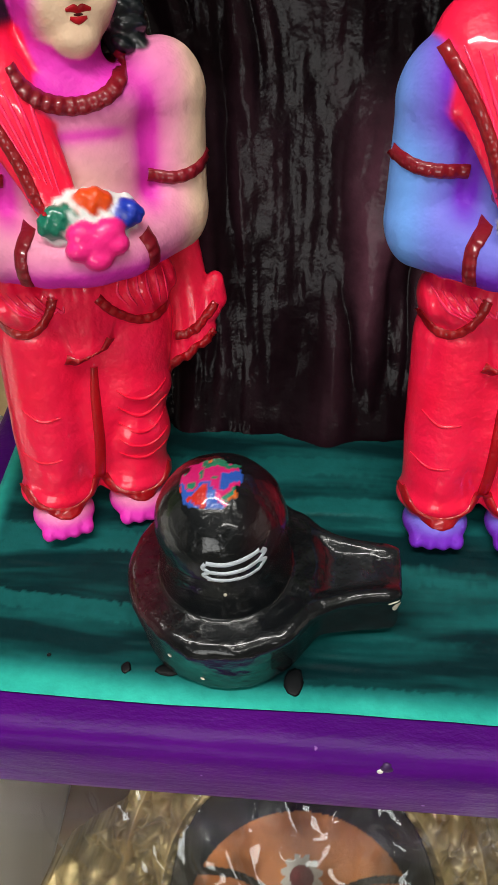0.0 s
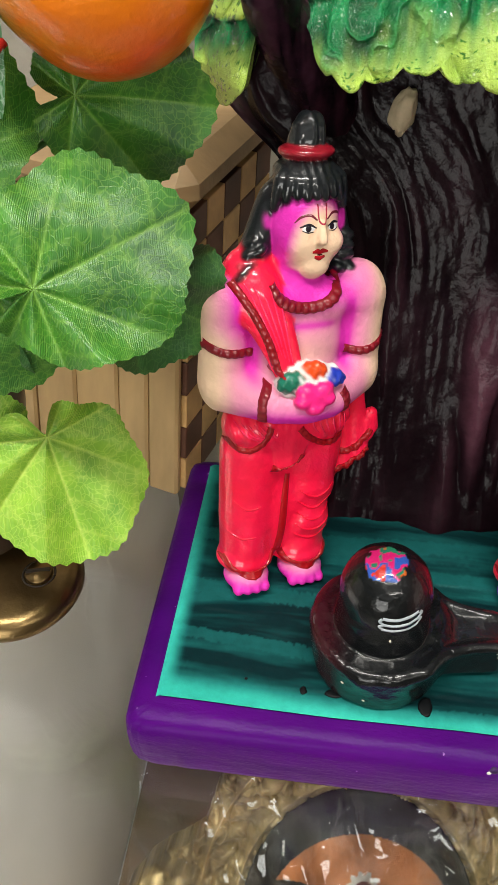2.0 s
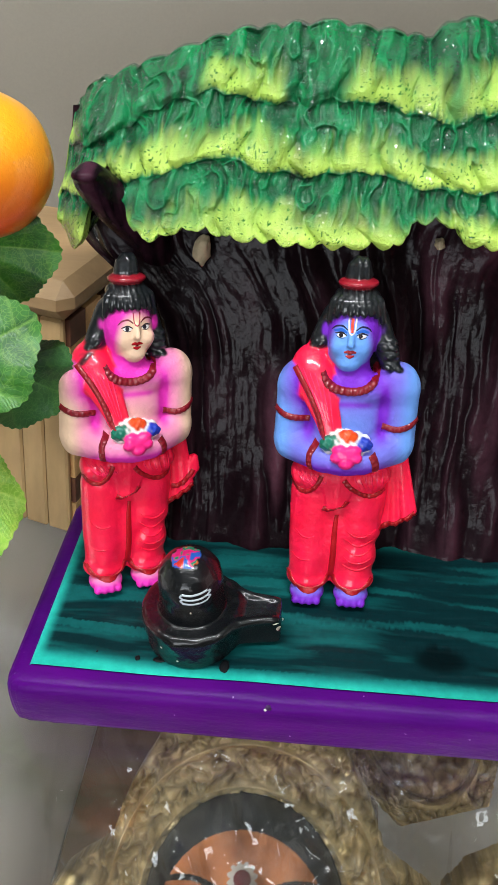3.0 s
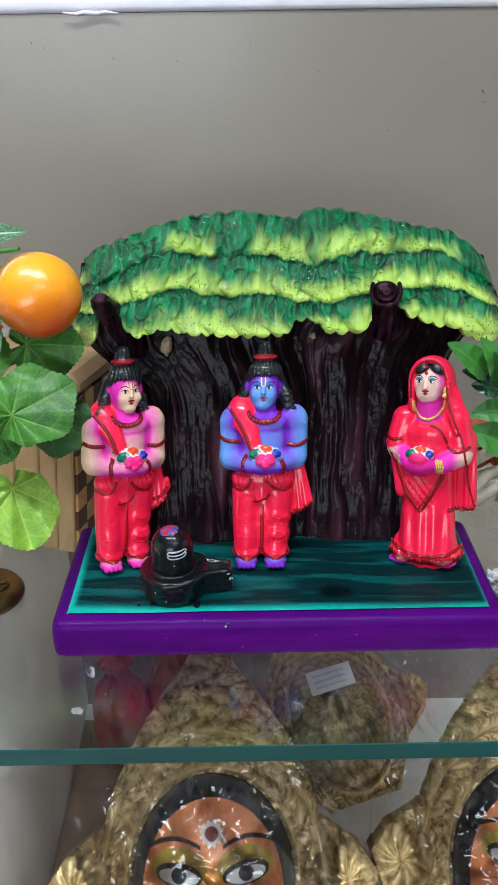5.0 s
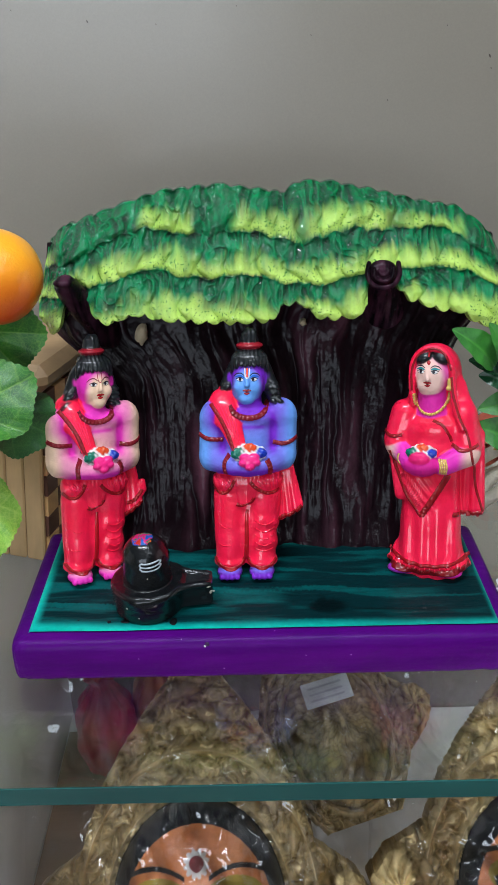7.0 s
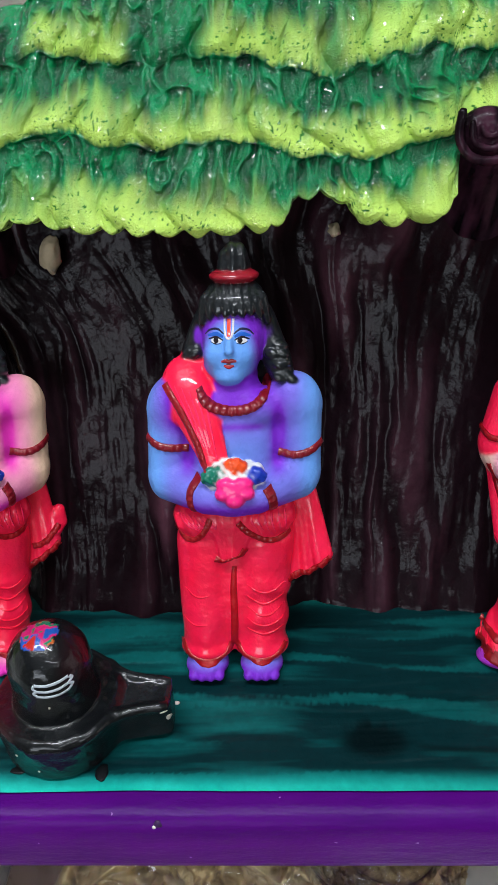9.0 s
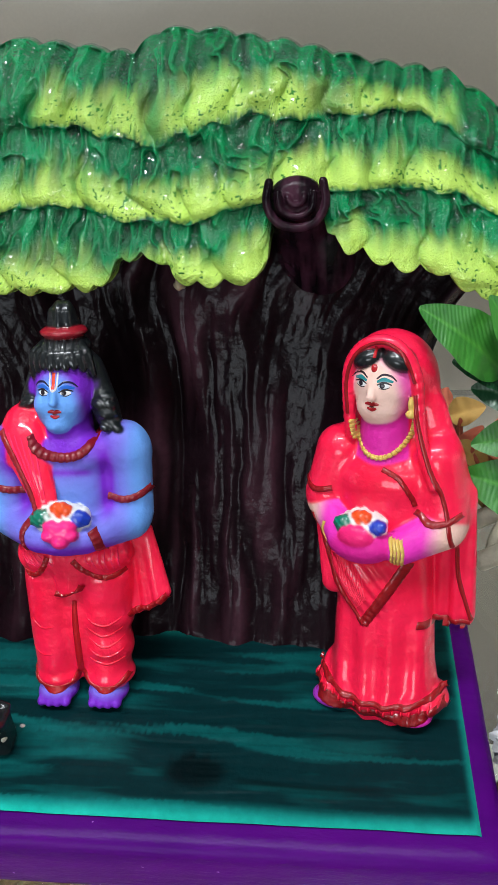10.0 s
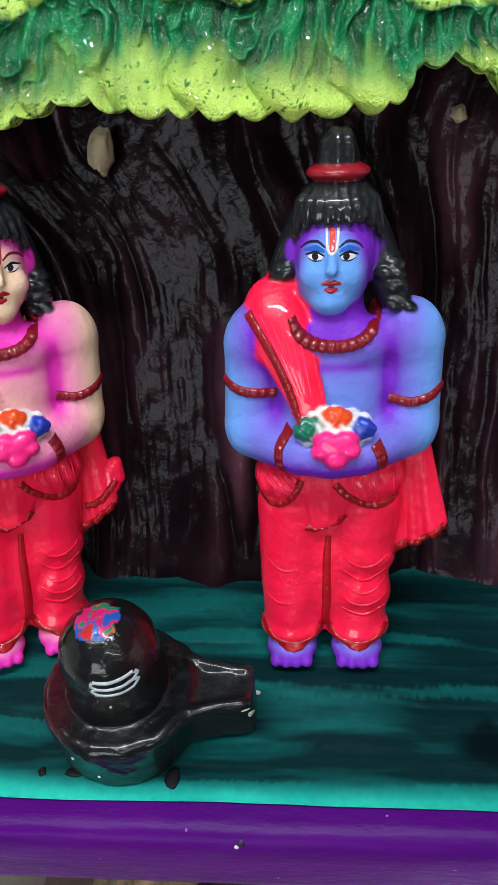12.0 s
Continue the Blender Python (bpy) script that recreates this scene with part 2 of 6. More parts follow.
            q = np.stack(q, 1)
            q[~inside] = q[~inside][:, ::-1]
            faces.append(q)
        faces = np.vstack(faces)
        return verts, faces[(faces >= 0).all(1)]

    def colours(self, v):
        ds = [fn(v[:, 0], v[:, 1], v[:, 2]) for fn, _, _ in self.solids]
        best = np.min(ds, axis=0)
        col, tot = np.zeros((len(v), 4)), np.zeros(len(v))
        for d, (_, paint, gloss) in zip(ds, self.solids):
            m = d < best + 0.6
            if m.any():
                w = np.exp(-(d[m] - best[m]) / 0.16)
                c = paint(v[m, 0], v[m, 1], v[m, 2]) if callable(paint) else np.tile(paint, (m.sum(), 1))
                col[m, :3] += c * w[:, None]
                col[m, 3] += gloss * w
                tot[m] += w
        return col / tot[:, None]

    def front(self, x, z):
        """The front of the clay at x, z: bilinear between the columns."""
        x, z = np.asarray(x, float), np.asarray(z, float)
        gx = np.clip((x - self.lo[0]) / self.h, 0, self.n[0] - 1.001)
        gz = np.clip((z - self.lo[2]) / self.h, 0, self.n[2] - 1.001)
        i, k = gx.astype(int), gz.astype(int)
        out, wsum = 0, 0
        for di in (0, 1):
            for dk in (0, 1):
                col = self.f[i + di, :, k + dk]
                ins = col < 0
                j = ins.argmax(-1)
                hit = ins.any(-1) & (j > 0)
                j = np.maximum(j, 1)
                fa = np.take_along_axis(col, (j - 1)[..., None], -1)[..., 0]
                fb = np.take_along_axis(col, j[..., None], -1)[..., 0]
                y = self.lo[1] + self.h * (j - 1 + np.where(hit, fa / np.where(hit, fa - fb, 1), 0))
                w = (gx - i if di else 1 - gx + i) * (gz - k if dk else 1 - gz + k) * hit + 1e-9 * hit
                out, wsum = out + y * w, wsum + w
        return np.where(wsum > 0, out / np.maximum(wsum, 1e-12), 0.0)

    def stroke(self, points, width, paint, height=0.3, gloss=0.85, knobs=0.0, n=10):
        """A line of paint or slip laid on the front, through (x, z) points; width may taper along a list."""
        p = spline(points, n)
        m = len(p)
        w = np.full(m, float(width)) if isinstance(width, (int, float)) else np.interp(np.linspace(0, 1, m), np.linspace(0, 1, len(width)), width)
        d = np.gradient(p, axis=0)
        d /= np.linalg.norm(d, axis=1)[:, None] + 1e-9
        side = np.stack([-d[:, 1], d[:, 0]], 1)
        run = np.concatenate([[0], np.cumsum(np.linalg.norm(np.diff(p, axis=0), axis=1))])
        lump = 1 + knobs * np.sin(run * 2.6)
        rows = []
        for o, hh in ((-0.5, -0.25), (-0.42, 0.5), (-0.2, 0.95), (0.2, 0.95), (0.42, 0.5), (0.5, -0.25)):
            q = p + side * (o * w * (0.85 + 0.15 * lump))[:, None]
            rows.append(np.stack([q[:, 0], self.front(q[:, 0], q[:, 1]) - hh * height * lump, q[:, 1]], 1))
        v = np.stack(rows, 1)
        self.extra.append((v.reshape(-1, 3), grid_faces(m, len(rows)), paint, gloss))

    def dab(self, x, z, rx, rz, paint, height=0.3, gloss=0.85, turn=0.0):
        """A flat round dab on the front."""
        a = np.linspace(0, 2 * np.pi, 24, endpoint=False)
        rows = []
        ct, st = math.cos(radians(turn)), math.sin(radians(turn))
        for s, hh in ((1.0, -0.25), (0.85, 0.6), (0.5, 1.0), (0.02, 1.05)):
            px, pz = s * rx * np.cos(a), s * rz * np.sin(a)
            px, pz = x + px * ct - pz * st, z + px * st + pz * ct
            rows.append(np.stack([px, self.front(px, pz) - hh * height, pz], 1))
        v = np.stack(rows, 1)
        self.extra.append((v.reshape(-1, 3), grid_faces(24, 4, True), paint, gloss))

    def mesh(self, name, material, m):
        v, q = self.surface()
        c = self.colours(v)
        vs, qs, cs, at = [v], [q], [c], len(v)
        for ev, ef, paint, gloss in self.extra:
            vs.append(ev)
            qs.append(ef[:, ::-1] + at)
            cs.append(np.tile([*paint, gloss], (len(ev), 1)))
            at += len(ev)
        v, q, c = np.vstack(vs) * 0.001, np.vstack(qs), np.vstack(cs)
        mm = np.array(m)
        v = v @ mm[:3, :3].T + mm[:3, 3]
        return array_mesh(name, v, q, material, c)


# ---- the display cabinet and the shop round it ----
def wall_slab(name, lo, hi, material, label, bevel=0.0):
    ob = part(name, box_bm(lo, hi, bevel), material, None, "", smooth=False)
    return tagged(ob, label, "wall", kind="structure")


m = Nodes("grey_laminate")
tone = m.ramp(m.noise(3.0, 3), (0.3, (0.232, 0.207, 0.165)), (0.7, (0.262, 0.236, 0.193)))
fine = m.ramp(m.noise(700, 3, 0.7), (0.3, (0.94, 0.94, 0.94)), (0.7, (1, 1, 1)))
m.colour(m.mix(1.0, tone, fine, "MULTIPLY")).rough(0.27).bump(m.noise(30, 3), 0.0004, 0.5)
LAMINATE = m.mat
EDGE_AND_FILM = plain("pale_edge_and_film", (0.68, 0.66, 0.72), 0.35, vary=0.08, scale=25, relief=0.0002)
SIDE_PANEL = plain("pale_side_panel", (0.8, 0.78, 0.75), 0.45, vary=0.06, scale=12, relief=0.0001)
SHELF_WOOD = plain("pale_shelf_board", (0.80, 0.78, 0.75), 0.5, vary=0.06, scale=14, relief=0.0003, stretch=(0.3, 2, 1))
SHOP_WALL = plain("cream_distemper", (0.36, 0.32, 0.24), 0.85, vary=0.08, scale=6, relief=0.001)
FLOOR_TILE = plain("floor_tile", (0.2, 0.18, 0.15), 0.35, vary=0.15, scale=9)
CEILING = plain("grey_ceiling_paint", (0.42, 0.42, 0.41), 0.9, vary=0.05, scale=5)
SPECK = plain("dark_speck", (0.08, 0.06, 0.05), 0.8)

m = Nodes("green_float_glass")
m.colour((0.965, 0.99, 0.98)).rough(0.01).set(Transmission_Weight=1.0, IOR=1.5)
GLASS = m.mat
m = Nodes("polished_glass_edge")
m.colour(m.ramp(m.noise(30, 2, 0.5, (0.2, 1, 1)), (0.3, (0.01, 0.075, 0.07)), (0.7, (0.02, 0.12, 0.11)))).rough(0.12).set(Coat_Weight=0.5)
GLASS_EDGE = m.mat

WALL_Y = 0.365
back = part("wall_cabinet_back", box_bm((-0.75, WALL_Y, -0.43), (0.75, WALL_Y + 0.02, 0.388)), LAMINATE, None, smooth=False)
tagged(back, "grey-beige laminate back panel of the display cabinet", "wall", kind="structure")
# panel's rounded top edge; the light on it is put in as pale colour
bm = box_bm((-0.75, WALL_Y - 0.003, 0.3885), (0.75, WALL_Y + 0.024, 0.4), 0.004, 3)
tagged(part("trim_lit_edge", bm, EDGE_AND_FILM, None), "rounded top edge of the panel, coloured pale as if lit", "trim", kind="structure")
# a lifted strip of film on the top edge, and specks of dirt on the panel
film = [(-0.17 + 0.006 * i, WALL_Y - 0.004 - 0.0015 * math.sin(i * 0.9), 0.389 - 0.0006 * (i % 3)) for i in range(9)]
tagged(part("peeling_film", tube_bm(film, [0.0006 + 0.0012 * math.sin(math.pi * i / 8) for i in range(9)], 6), EDGE_AND_FILM, None),
       "lifted strip of white film on the panel's top edge", "film")
for x, z, r in ((0.197, 0.322, 0.0011), (0.199, 0.313, 0.0006), (-0.13, 0.353, 0.0008), (-0.2, 0.366, 0.0007), (-0.19, 0.362, 0.0005), (-0.01, 0.362, 0.0005), (0.115, 0.29, 0.0006), (0.05, 0.34, 0.0005), (-0.075, 0.35, 0.0005), (0.16, 0.345, 0.0005)):
    bm = lathe_bm([(0, 0.0), (r, 0.0001), (r * 0.6, 0.0004), (0, 0.0005)], n=8, m=pose(0, 0, 0, 90, 0, 0) @ Matrix.Rotation(0.5, 4, "Z") @ Matrix.Diagonal((0.6, 1.5, 1, 1)))
    bmesh.ops.translate(bm, vec=(x, WALL_Y, z), verts=bm.verts)
    tagged(part("dirt_speck", bm, SPECK, None), "small dark speck of dirt on the panel", "dirt", group="specks on the panel")

# the glass shelf: clear slab with its green polished front edge
GLASS_Y = -0.079
slab = part("glass_shelf", box_bm((-0.74, GLASS_Y + 0.0006, -0.0115), (0.74, WALL_Y - 0.004, -0.0005)), GLASS, None, smooth=False)
slab.visible_shadow = False
tagged(slab, "clear float glass shelf with a green polished edge", "shelf")
part("polished_edge", box_bm((-0.74, GLASS_Y - 0.0006, -0.0125), (0.74, GLASS_Y + 0.0004, 0.0), 0.0003, 1), GLASS_EDGE, slab, "dark green front edge of the glass", smooth=False)

# the compartment below the glass
wall_slab("wall_partition", (-0.751, -0.07, -0.40), (-0.228, WALL_Y - 0.001, -0.0125), SIDE_PANEL, "pale grey boxed side under the glass shelf", 0.0015)
tagged(part("floor_lower_board", box_bm((-0.75, -0.3, -0.43), (0.75, WALL_Y - 0.001, -0.402), 0.002), SHELF_WOOD, None, smooth=False),
       "pale beige lower shelf board of the display cabinet", "shelf", kind="structure")
wall_slab("wall_cabinet_left", (-0.775, -0.3, -1.1), (-0.752, 0.385, 0.388), SIDE_PANEL, "pale grey side of the display cabinet")
wall_slab("wall_cabinet_right", (0.752, -0.3, -1.1), (0.775, 0.385, 0.388), SIDE_PANEL, "pale grey side of the display cabinet")

# the shop, added where out of view: floor, walls, ceiling, the window behind the visitor; one more behind the cabinet
tagged(part("floor", box_bm((-3, -3, -1.15), (3, 2.2, -1.1)), FLOOR_TILE, None, smooth=False), "beige tiled shop floor", "floor", kind="structure")
tagged(part("ceiling", box_bm((-3, -3, 1.5), (3, 2.2, 1.55)), CEILING, None, smooth=False), "grey painted shop ceiling", "ceiling", kind="structure")
wall_slab("wall_west", (-3.1, -3, -1.1), (-3, 2.2, 1.5), SHOP_WALL, "cream distempered shop wall")
wall_slab("wall_east", (3, -3, -1.1), (3.1, 2.2, 1.5), SHOP_WALL, "cream distempered shop wall")


def wall_with_window(name, y0, y1, x0, x1, z0, z1, label):
    bm = bmesh.new()
    for lo, hi in (((-3, y0, -1.1), (x0, y1, 1.5)), ((x1, y0, -1.1), (3, y1, 1.5)), ((x0, y0, -1.1), (x1, y1, z0)), ((x0, y0, z1), (x1, y1, 1.5))):
        b = box_bm(lo, hi)
        me = bpy.data.meshes.new("piece")
        b.to_mesh(me)
        b.free()
        bm.from_mesh(me)
        bpy.data.meshes.remove(me)
    tagged(part(name, bm, SHOP_WALL, None, smooth=False), label, "wall", kind="structure")


# the south wall and its window are unseen, added for the front light
wall_with_window("wall_south", -3.1, -3.0, -1.55, 0.15, 0.0, 1.25, "cream shop wall with the added front window")
wall_with_window("wall_north", 1.6, 1.7, -2.3, -0.42, 0.0, 1.3, "cream shop wall with a window onto greenery")
FRAME = plain("white_window_paint", (0.78, 0.78, 0.76), 0.4, vary=0.05)
PANE = Nodes("window_pane")
PANE.colour((0.97, 0.98, 0.98)).rough(0.02).set(Transmission_Weight=1.0, IOR=1.45)


def window(name, x0, x1, y, z0, z1, label):
    w = thing(name, ((x0 + x1) / 2, y, z0), label, "window", kind="structure")
    for lo, hi, nm in (((x0, y - 0.03, z0), (x0 + 0.05, y + 0.03, z1), "jamb"), ((x1 - 0.05, y - 0.03, z0), (x1, y + 0.03, z1), "jamb"),
                       ((x0 + 0.05, y - 0.03, z0), (x1 - 0.05, y + 0.03, z0 + 0.05), "sill"), ((x0 + 0.05, y - 0.03, z1 - 0.05), (x1 - 0.05, y + 0.03, z1), "lintel")):
        part(nm, box_bm(lo, hi, 0.004), FRAME, w, smooth=False)
    pane = part("pane", box_bm((x0 + 0.05, y - 0.003, z0 + 0.05), (x1 - 0.05, y + 0.003, z1 - 0.05)), PANE.mat, w, smooth=False)
    pane.visible_shadow = False


window("window_1", -1.55, 0.15, -3.05, 0.0, 1.25, "white framed front window added out of view")
window("window_2", -2.3, -0.42, 1.65, 0.0, 1.3, "white framed window behind the cabinet")
m = Nodes("bright_greenery")
m.colour((0.1, 0.1, 0.1)).rough(1.0)
spots = m.ramp(m.noise(5.0, 3), (0.4, (0.09, 0.5, 0.06)), (0.5, (0.75, 0.9, 0.8)), (0.62, (0.9, 0.95, 1.0)))
m.link(spots, m.b.inputs["Emission Color"])
m.set(Emission_Strength=0.9)
tagged(part("backdrop", box_bm((-4, 3.4, -1.1), (1, 3.45, 2.2)), m.mat, None, smooth=False), "bright greenery and daylight outside the window", "backdrop", kind="structure")

# tube lamps added out of view to give the overhead light
TUBE_GLOW = Nodes("tube_glow")
TUBE_GLOW.set(Emission_Strength=6.0, Emission_Color=(1.0, 0.98, 0.94, 1))
for x, y in ((-0.20, -0.22), (0.60, -1.20)):
    lamp = thing("added_tube_lamp", (x, y, 1.5), "white fluorescent tube lamp added under the ceiling, out of view", "lamp", group="tube lamps")
    part("housing", box_bm((x - 0.62, y - 0.04, 1.46), (x + 0.62, y + 0.04, 1.4995), 0.004), FRAME, lamp, smooth=False)
    part("tube", tube_bm([(x - 0.6, y, 1.445), (x + 0.6, y, 1.445)], 0.012, 12), TUBE_GLOW.mat, lamp)


# ---- the painted plaster tableau ----
RED, RED_DARK = (0.96, 0.008, 0.045), (0.34, 0.004, 0.009)
PINK_CLOTH = (0.99, 0.022, 0.11)
BLACK = (0.008, 0.010, 0.012)
WHITE, GOLD = (0.75, 0.76, 0.74), (0.62, 0.42, 0.1)
MAGENTA, CREAM = (0.72, 0.03, 0.42), (0.80, 0.55, 0.38)
VIOLET, SKY_BLUE = (0.17, 0.02, 0.5), (0.14, 0.34, 0.80)
MAROON = (0.2, 0.006, 0.014)

tableau = thing("plaster_tableau", (0, 0.06, 0.0), "painted plaster figurines under a green tree on a purple plinth", "ornament")


# the plinth: rounded purple block with a teal, black-brushed top
def plinth():
    def rounded(u, hx, hy, r):
        a = 2 * np.pi * u
        c, s = np.cos(a), np.sin(a)
        e = 0.06
        return np.sign(c) * np.abs(c) ** e * hx, np.sign(s) * np.abs(s) ** e * hy
    nu = 640
    u = np.arange(nu) / nu
    prof = [(-0.0022, 0.0), (-0.0012, 0.0007), (-0.0008, 0.003), (-0.0006, 0.009), (-0.0005, 0.016), (-0.0008, 0.0215), (-0.0018, 0.0252), (-0.0042, 0.0268), (-0.0075, 0.0272), (-0.03, 0.0272)]
    cx, cy, hx, hy = 0.0, 0.0605, 0.1510, 0.0620
    P = np.zeros((nu, len(prof), 3))
    for j, (off, z) in enumerate(prof):
        x, y = rounded(u, hx + off, hy + off, 0.0)
        w = 0.0011 * (fbm(u * 40, np.full(nu, j * 0.7), 3) - 0.5) + 0.0012 * (fbm(u * 9, np.full(nu, 0.3), 4) - 0.5)
        zz = z + (0.0018 * (fbm(u * 60, np.full(nu, 9.1), 8, 3) - 0.5) if j == 1 else 0)
        P[:, j] = np.stack([cx + x * (1 + w * 6), cy + y * (1 + w * 8), np.full(nu, 0.0) + zz], 1)
    f = grid_faces(nu, len(prof), True).tolist()
    f.append([i * len(prof) + len(prof) - 1 for i in range(nu)])
    f.append([i * len(prof) for i in range(nu)][::-1])
    m = Nodes("purple_gloss_paint")
    a = m.ramp(m.noise(14, 5, 0.6, (0.4, 1, 2.5)), (0.3, (0.055, 0.001, 0.12)), (0.55, (0.11, 0.002, 0.21)), (0.8, (0.16, 0.006, 0.28)))
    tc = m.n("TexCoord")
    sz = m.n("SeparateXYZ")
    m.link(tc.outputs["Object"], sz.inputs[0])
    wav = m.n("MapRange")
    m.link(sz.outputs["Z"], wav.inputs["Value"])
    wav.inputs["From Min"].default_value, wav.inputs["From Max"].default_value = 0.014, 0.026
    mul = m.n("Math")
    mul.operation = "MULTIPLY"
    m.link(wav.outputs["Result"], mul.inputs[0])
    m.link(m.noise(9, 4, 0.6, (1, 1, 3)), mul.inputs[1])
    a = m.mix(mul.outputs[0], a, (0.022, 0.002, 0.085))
    chip = m.ramp(m.noise(230, 2, 0.5), (0.76, (0, 0, 0)), (0.79, (1, 1, 1)))
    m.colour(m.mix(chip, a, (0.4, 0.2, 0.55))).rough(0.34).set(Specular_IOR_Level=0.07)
    m.bump(m.noise(120, 5, 0.65, (0.5, 1, 1.5)), 0.0006)
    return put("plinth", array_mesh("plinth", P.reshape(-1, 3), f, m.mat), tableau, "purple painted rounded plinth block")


plinth()


def ground_top():
    """The teal top: a low brushed relief, black glaze lying in horizontal strokes."""
    nx, ny = 440, 260
    gx, gy = np.linspace(-0.1420, 0.1420, nx), np.linspace(0.0098, 0.116, ny)
    X, Y = np.meshgrid(gx, gy, indexing="ij")
    X = X + 0.0012 * (fbm(Y * 50, X * 3, 5) - 0.5)
    Yw = Y + 0.0022 * (fbm(X * 12, np.full_like(X, 0.5), 6) - 0.5)
    ridge = fbm(X * 22, Y * 330 + 2.4 * fbm(X * 14, Y * 30, 21), 11, 3)
    edge = np.minimum.reduce([X - X.min(), X.max() - X, Y - Y.min() + 0.003])
    Z = 0.0266 + 0.0016 * sstep(0, 0.003, edge) + 0.0007 * (ridge - 0.5) * sstep(0.002, 0.016, edge)
    # black glaze in brush strokes: solid in the middle, breaking into streaks towards the rim
    streak = fbm(X * 24 + 3, Y * 190 + 3 * fbm(X * 10, Y * 20, 31), 40, 4)
    broad = fbm(X * 14, Y * 60, 50, 3)
    inner = sstep(0.002, 0.008, X - X.min()) * sstep(0.0, 0.005, X.max() - X) * sstep(0.002, 0.0105, Y - Y.min() + 0.007 * (broad - 0.5) + 0.003 * sstep(0.0, 0.1, X))
    # bristle ends comb the edges of the strokes
    comb = 0.0016 * (vnoise(X * 1100, Y * 40, 57) - 0.5)
    stroke_row = fbm(X * 9 + 5, (Y + comb) * 150 + 2.0 * fbm(X * 12, Y * 12, 58, 2), 59, 2)
    amount = inner * np.clip(0.93 + 0.7 * (streak - 0.5) - 0.42 * sstep(0.5, 0.68, stroke_row) * (1 - 0.55 * sstep(0.05, 0.1, Y)) + 0.10 * sstep(-0.02, 0.06, X), 0.78, 0.995)
    Z = Z + 0.0002 * sstep(0.45, 0.7, stroke_row) * sstep(0.002, 0.016, edge)
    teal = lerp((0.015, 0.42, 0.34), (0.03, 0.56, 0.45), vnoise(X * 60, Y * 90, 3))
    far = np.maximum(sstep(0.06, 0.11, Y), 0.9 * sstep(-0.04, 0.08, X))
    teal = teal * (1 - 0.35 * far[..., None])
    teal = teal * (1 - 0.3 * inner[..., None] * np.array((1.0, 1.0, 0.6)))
    col = teal * (1 - amount[..., None]) + np.array((0.002, 0.018, 0.021)) * amount[..., None]
    # a lighter dry patch where the trunk meets the ground
    for px, py, rx, ry in ((0.012, 0.100, 0.016, 0.004), (-0.045, 0.099, 0.012, 0.005), (0.04, 0.098, 0.012, 0.003)):
        patch = np.exp(-(((X - px) / rx) ** 2 + ((Y - py) / ry) ** 2))[..., None]
        col = col * (1 - 0.7 * patch) + np.array((0.012, 0.25, 0.22)) * 0.7 * patch
    # one thick curved brush mark with a frayed edge
    fray = 0.0045 * (vnoise(X * 700, X * 0, 55) ** 2) * sstep(0.030, 0.036, Y)
    mark = np.exp(-(((X - 0.040) / 0.012) ** 2 + ((Y - 0.029 - fray) / 0.0065) ** 2) ** 3)[..., None] * 0.92
    col = col * (1 - mark) + np.array((0.001, 0.005, 0.006)) * mark
    tail = (np.exp(-((Y - 0.026 + 0.09 * (X - 0.06) - 1.2 * (X - 0.06) ** 2) / 0.0012) ** 2) * sstep(0.052, 0.06, X) * sstep(0.118, 0.1, X))[..., None] * 0.8
    col = col * (1 - tail) + np.array((0.002, 0.01, 0.011)) * tail
    c = np.concatenate([col, np.full((nx, ny, 1), 0.85)], -1).reshape(-1, 4)
    v = np.stack([X, Yw, Z], -1).reshape(-1, 3)
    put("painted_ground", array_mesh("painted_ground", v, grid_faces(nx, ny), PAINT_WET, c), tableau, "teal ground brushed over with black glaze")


ground_top()


def trunk_y(z):
    """The leaning face of the tree trunk at a height."""
    return 0.100 + (z - 0.027) * 0.36


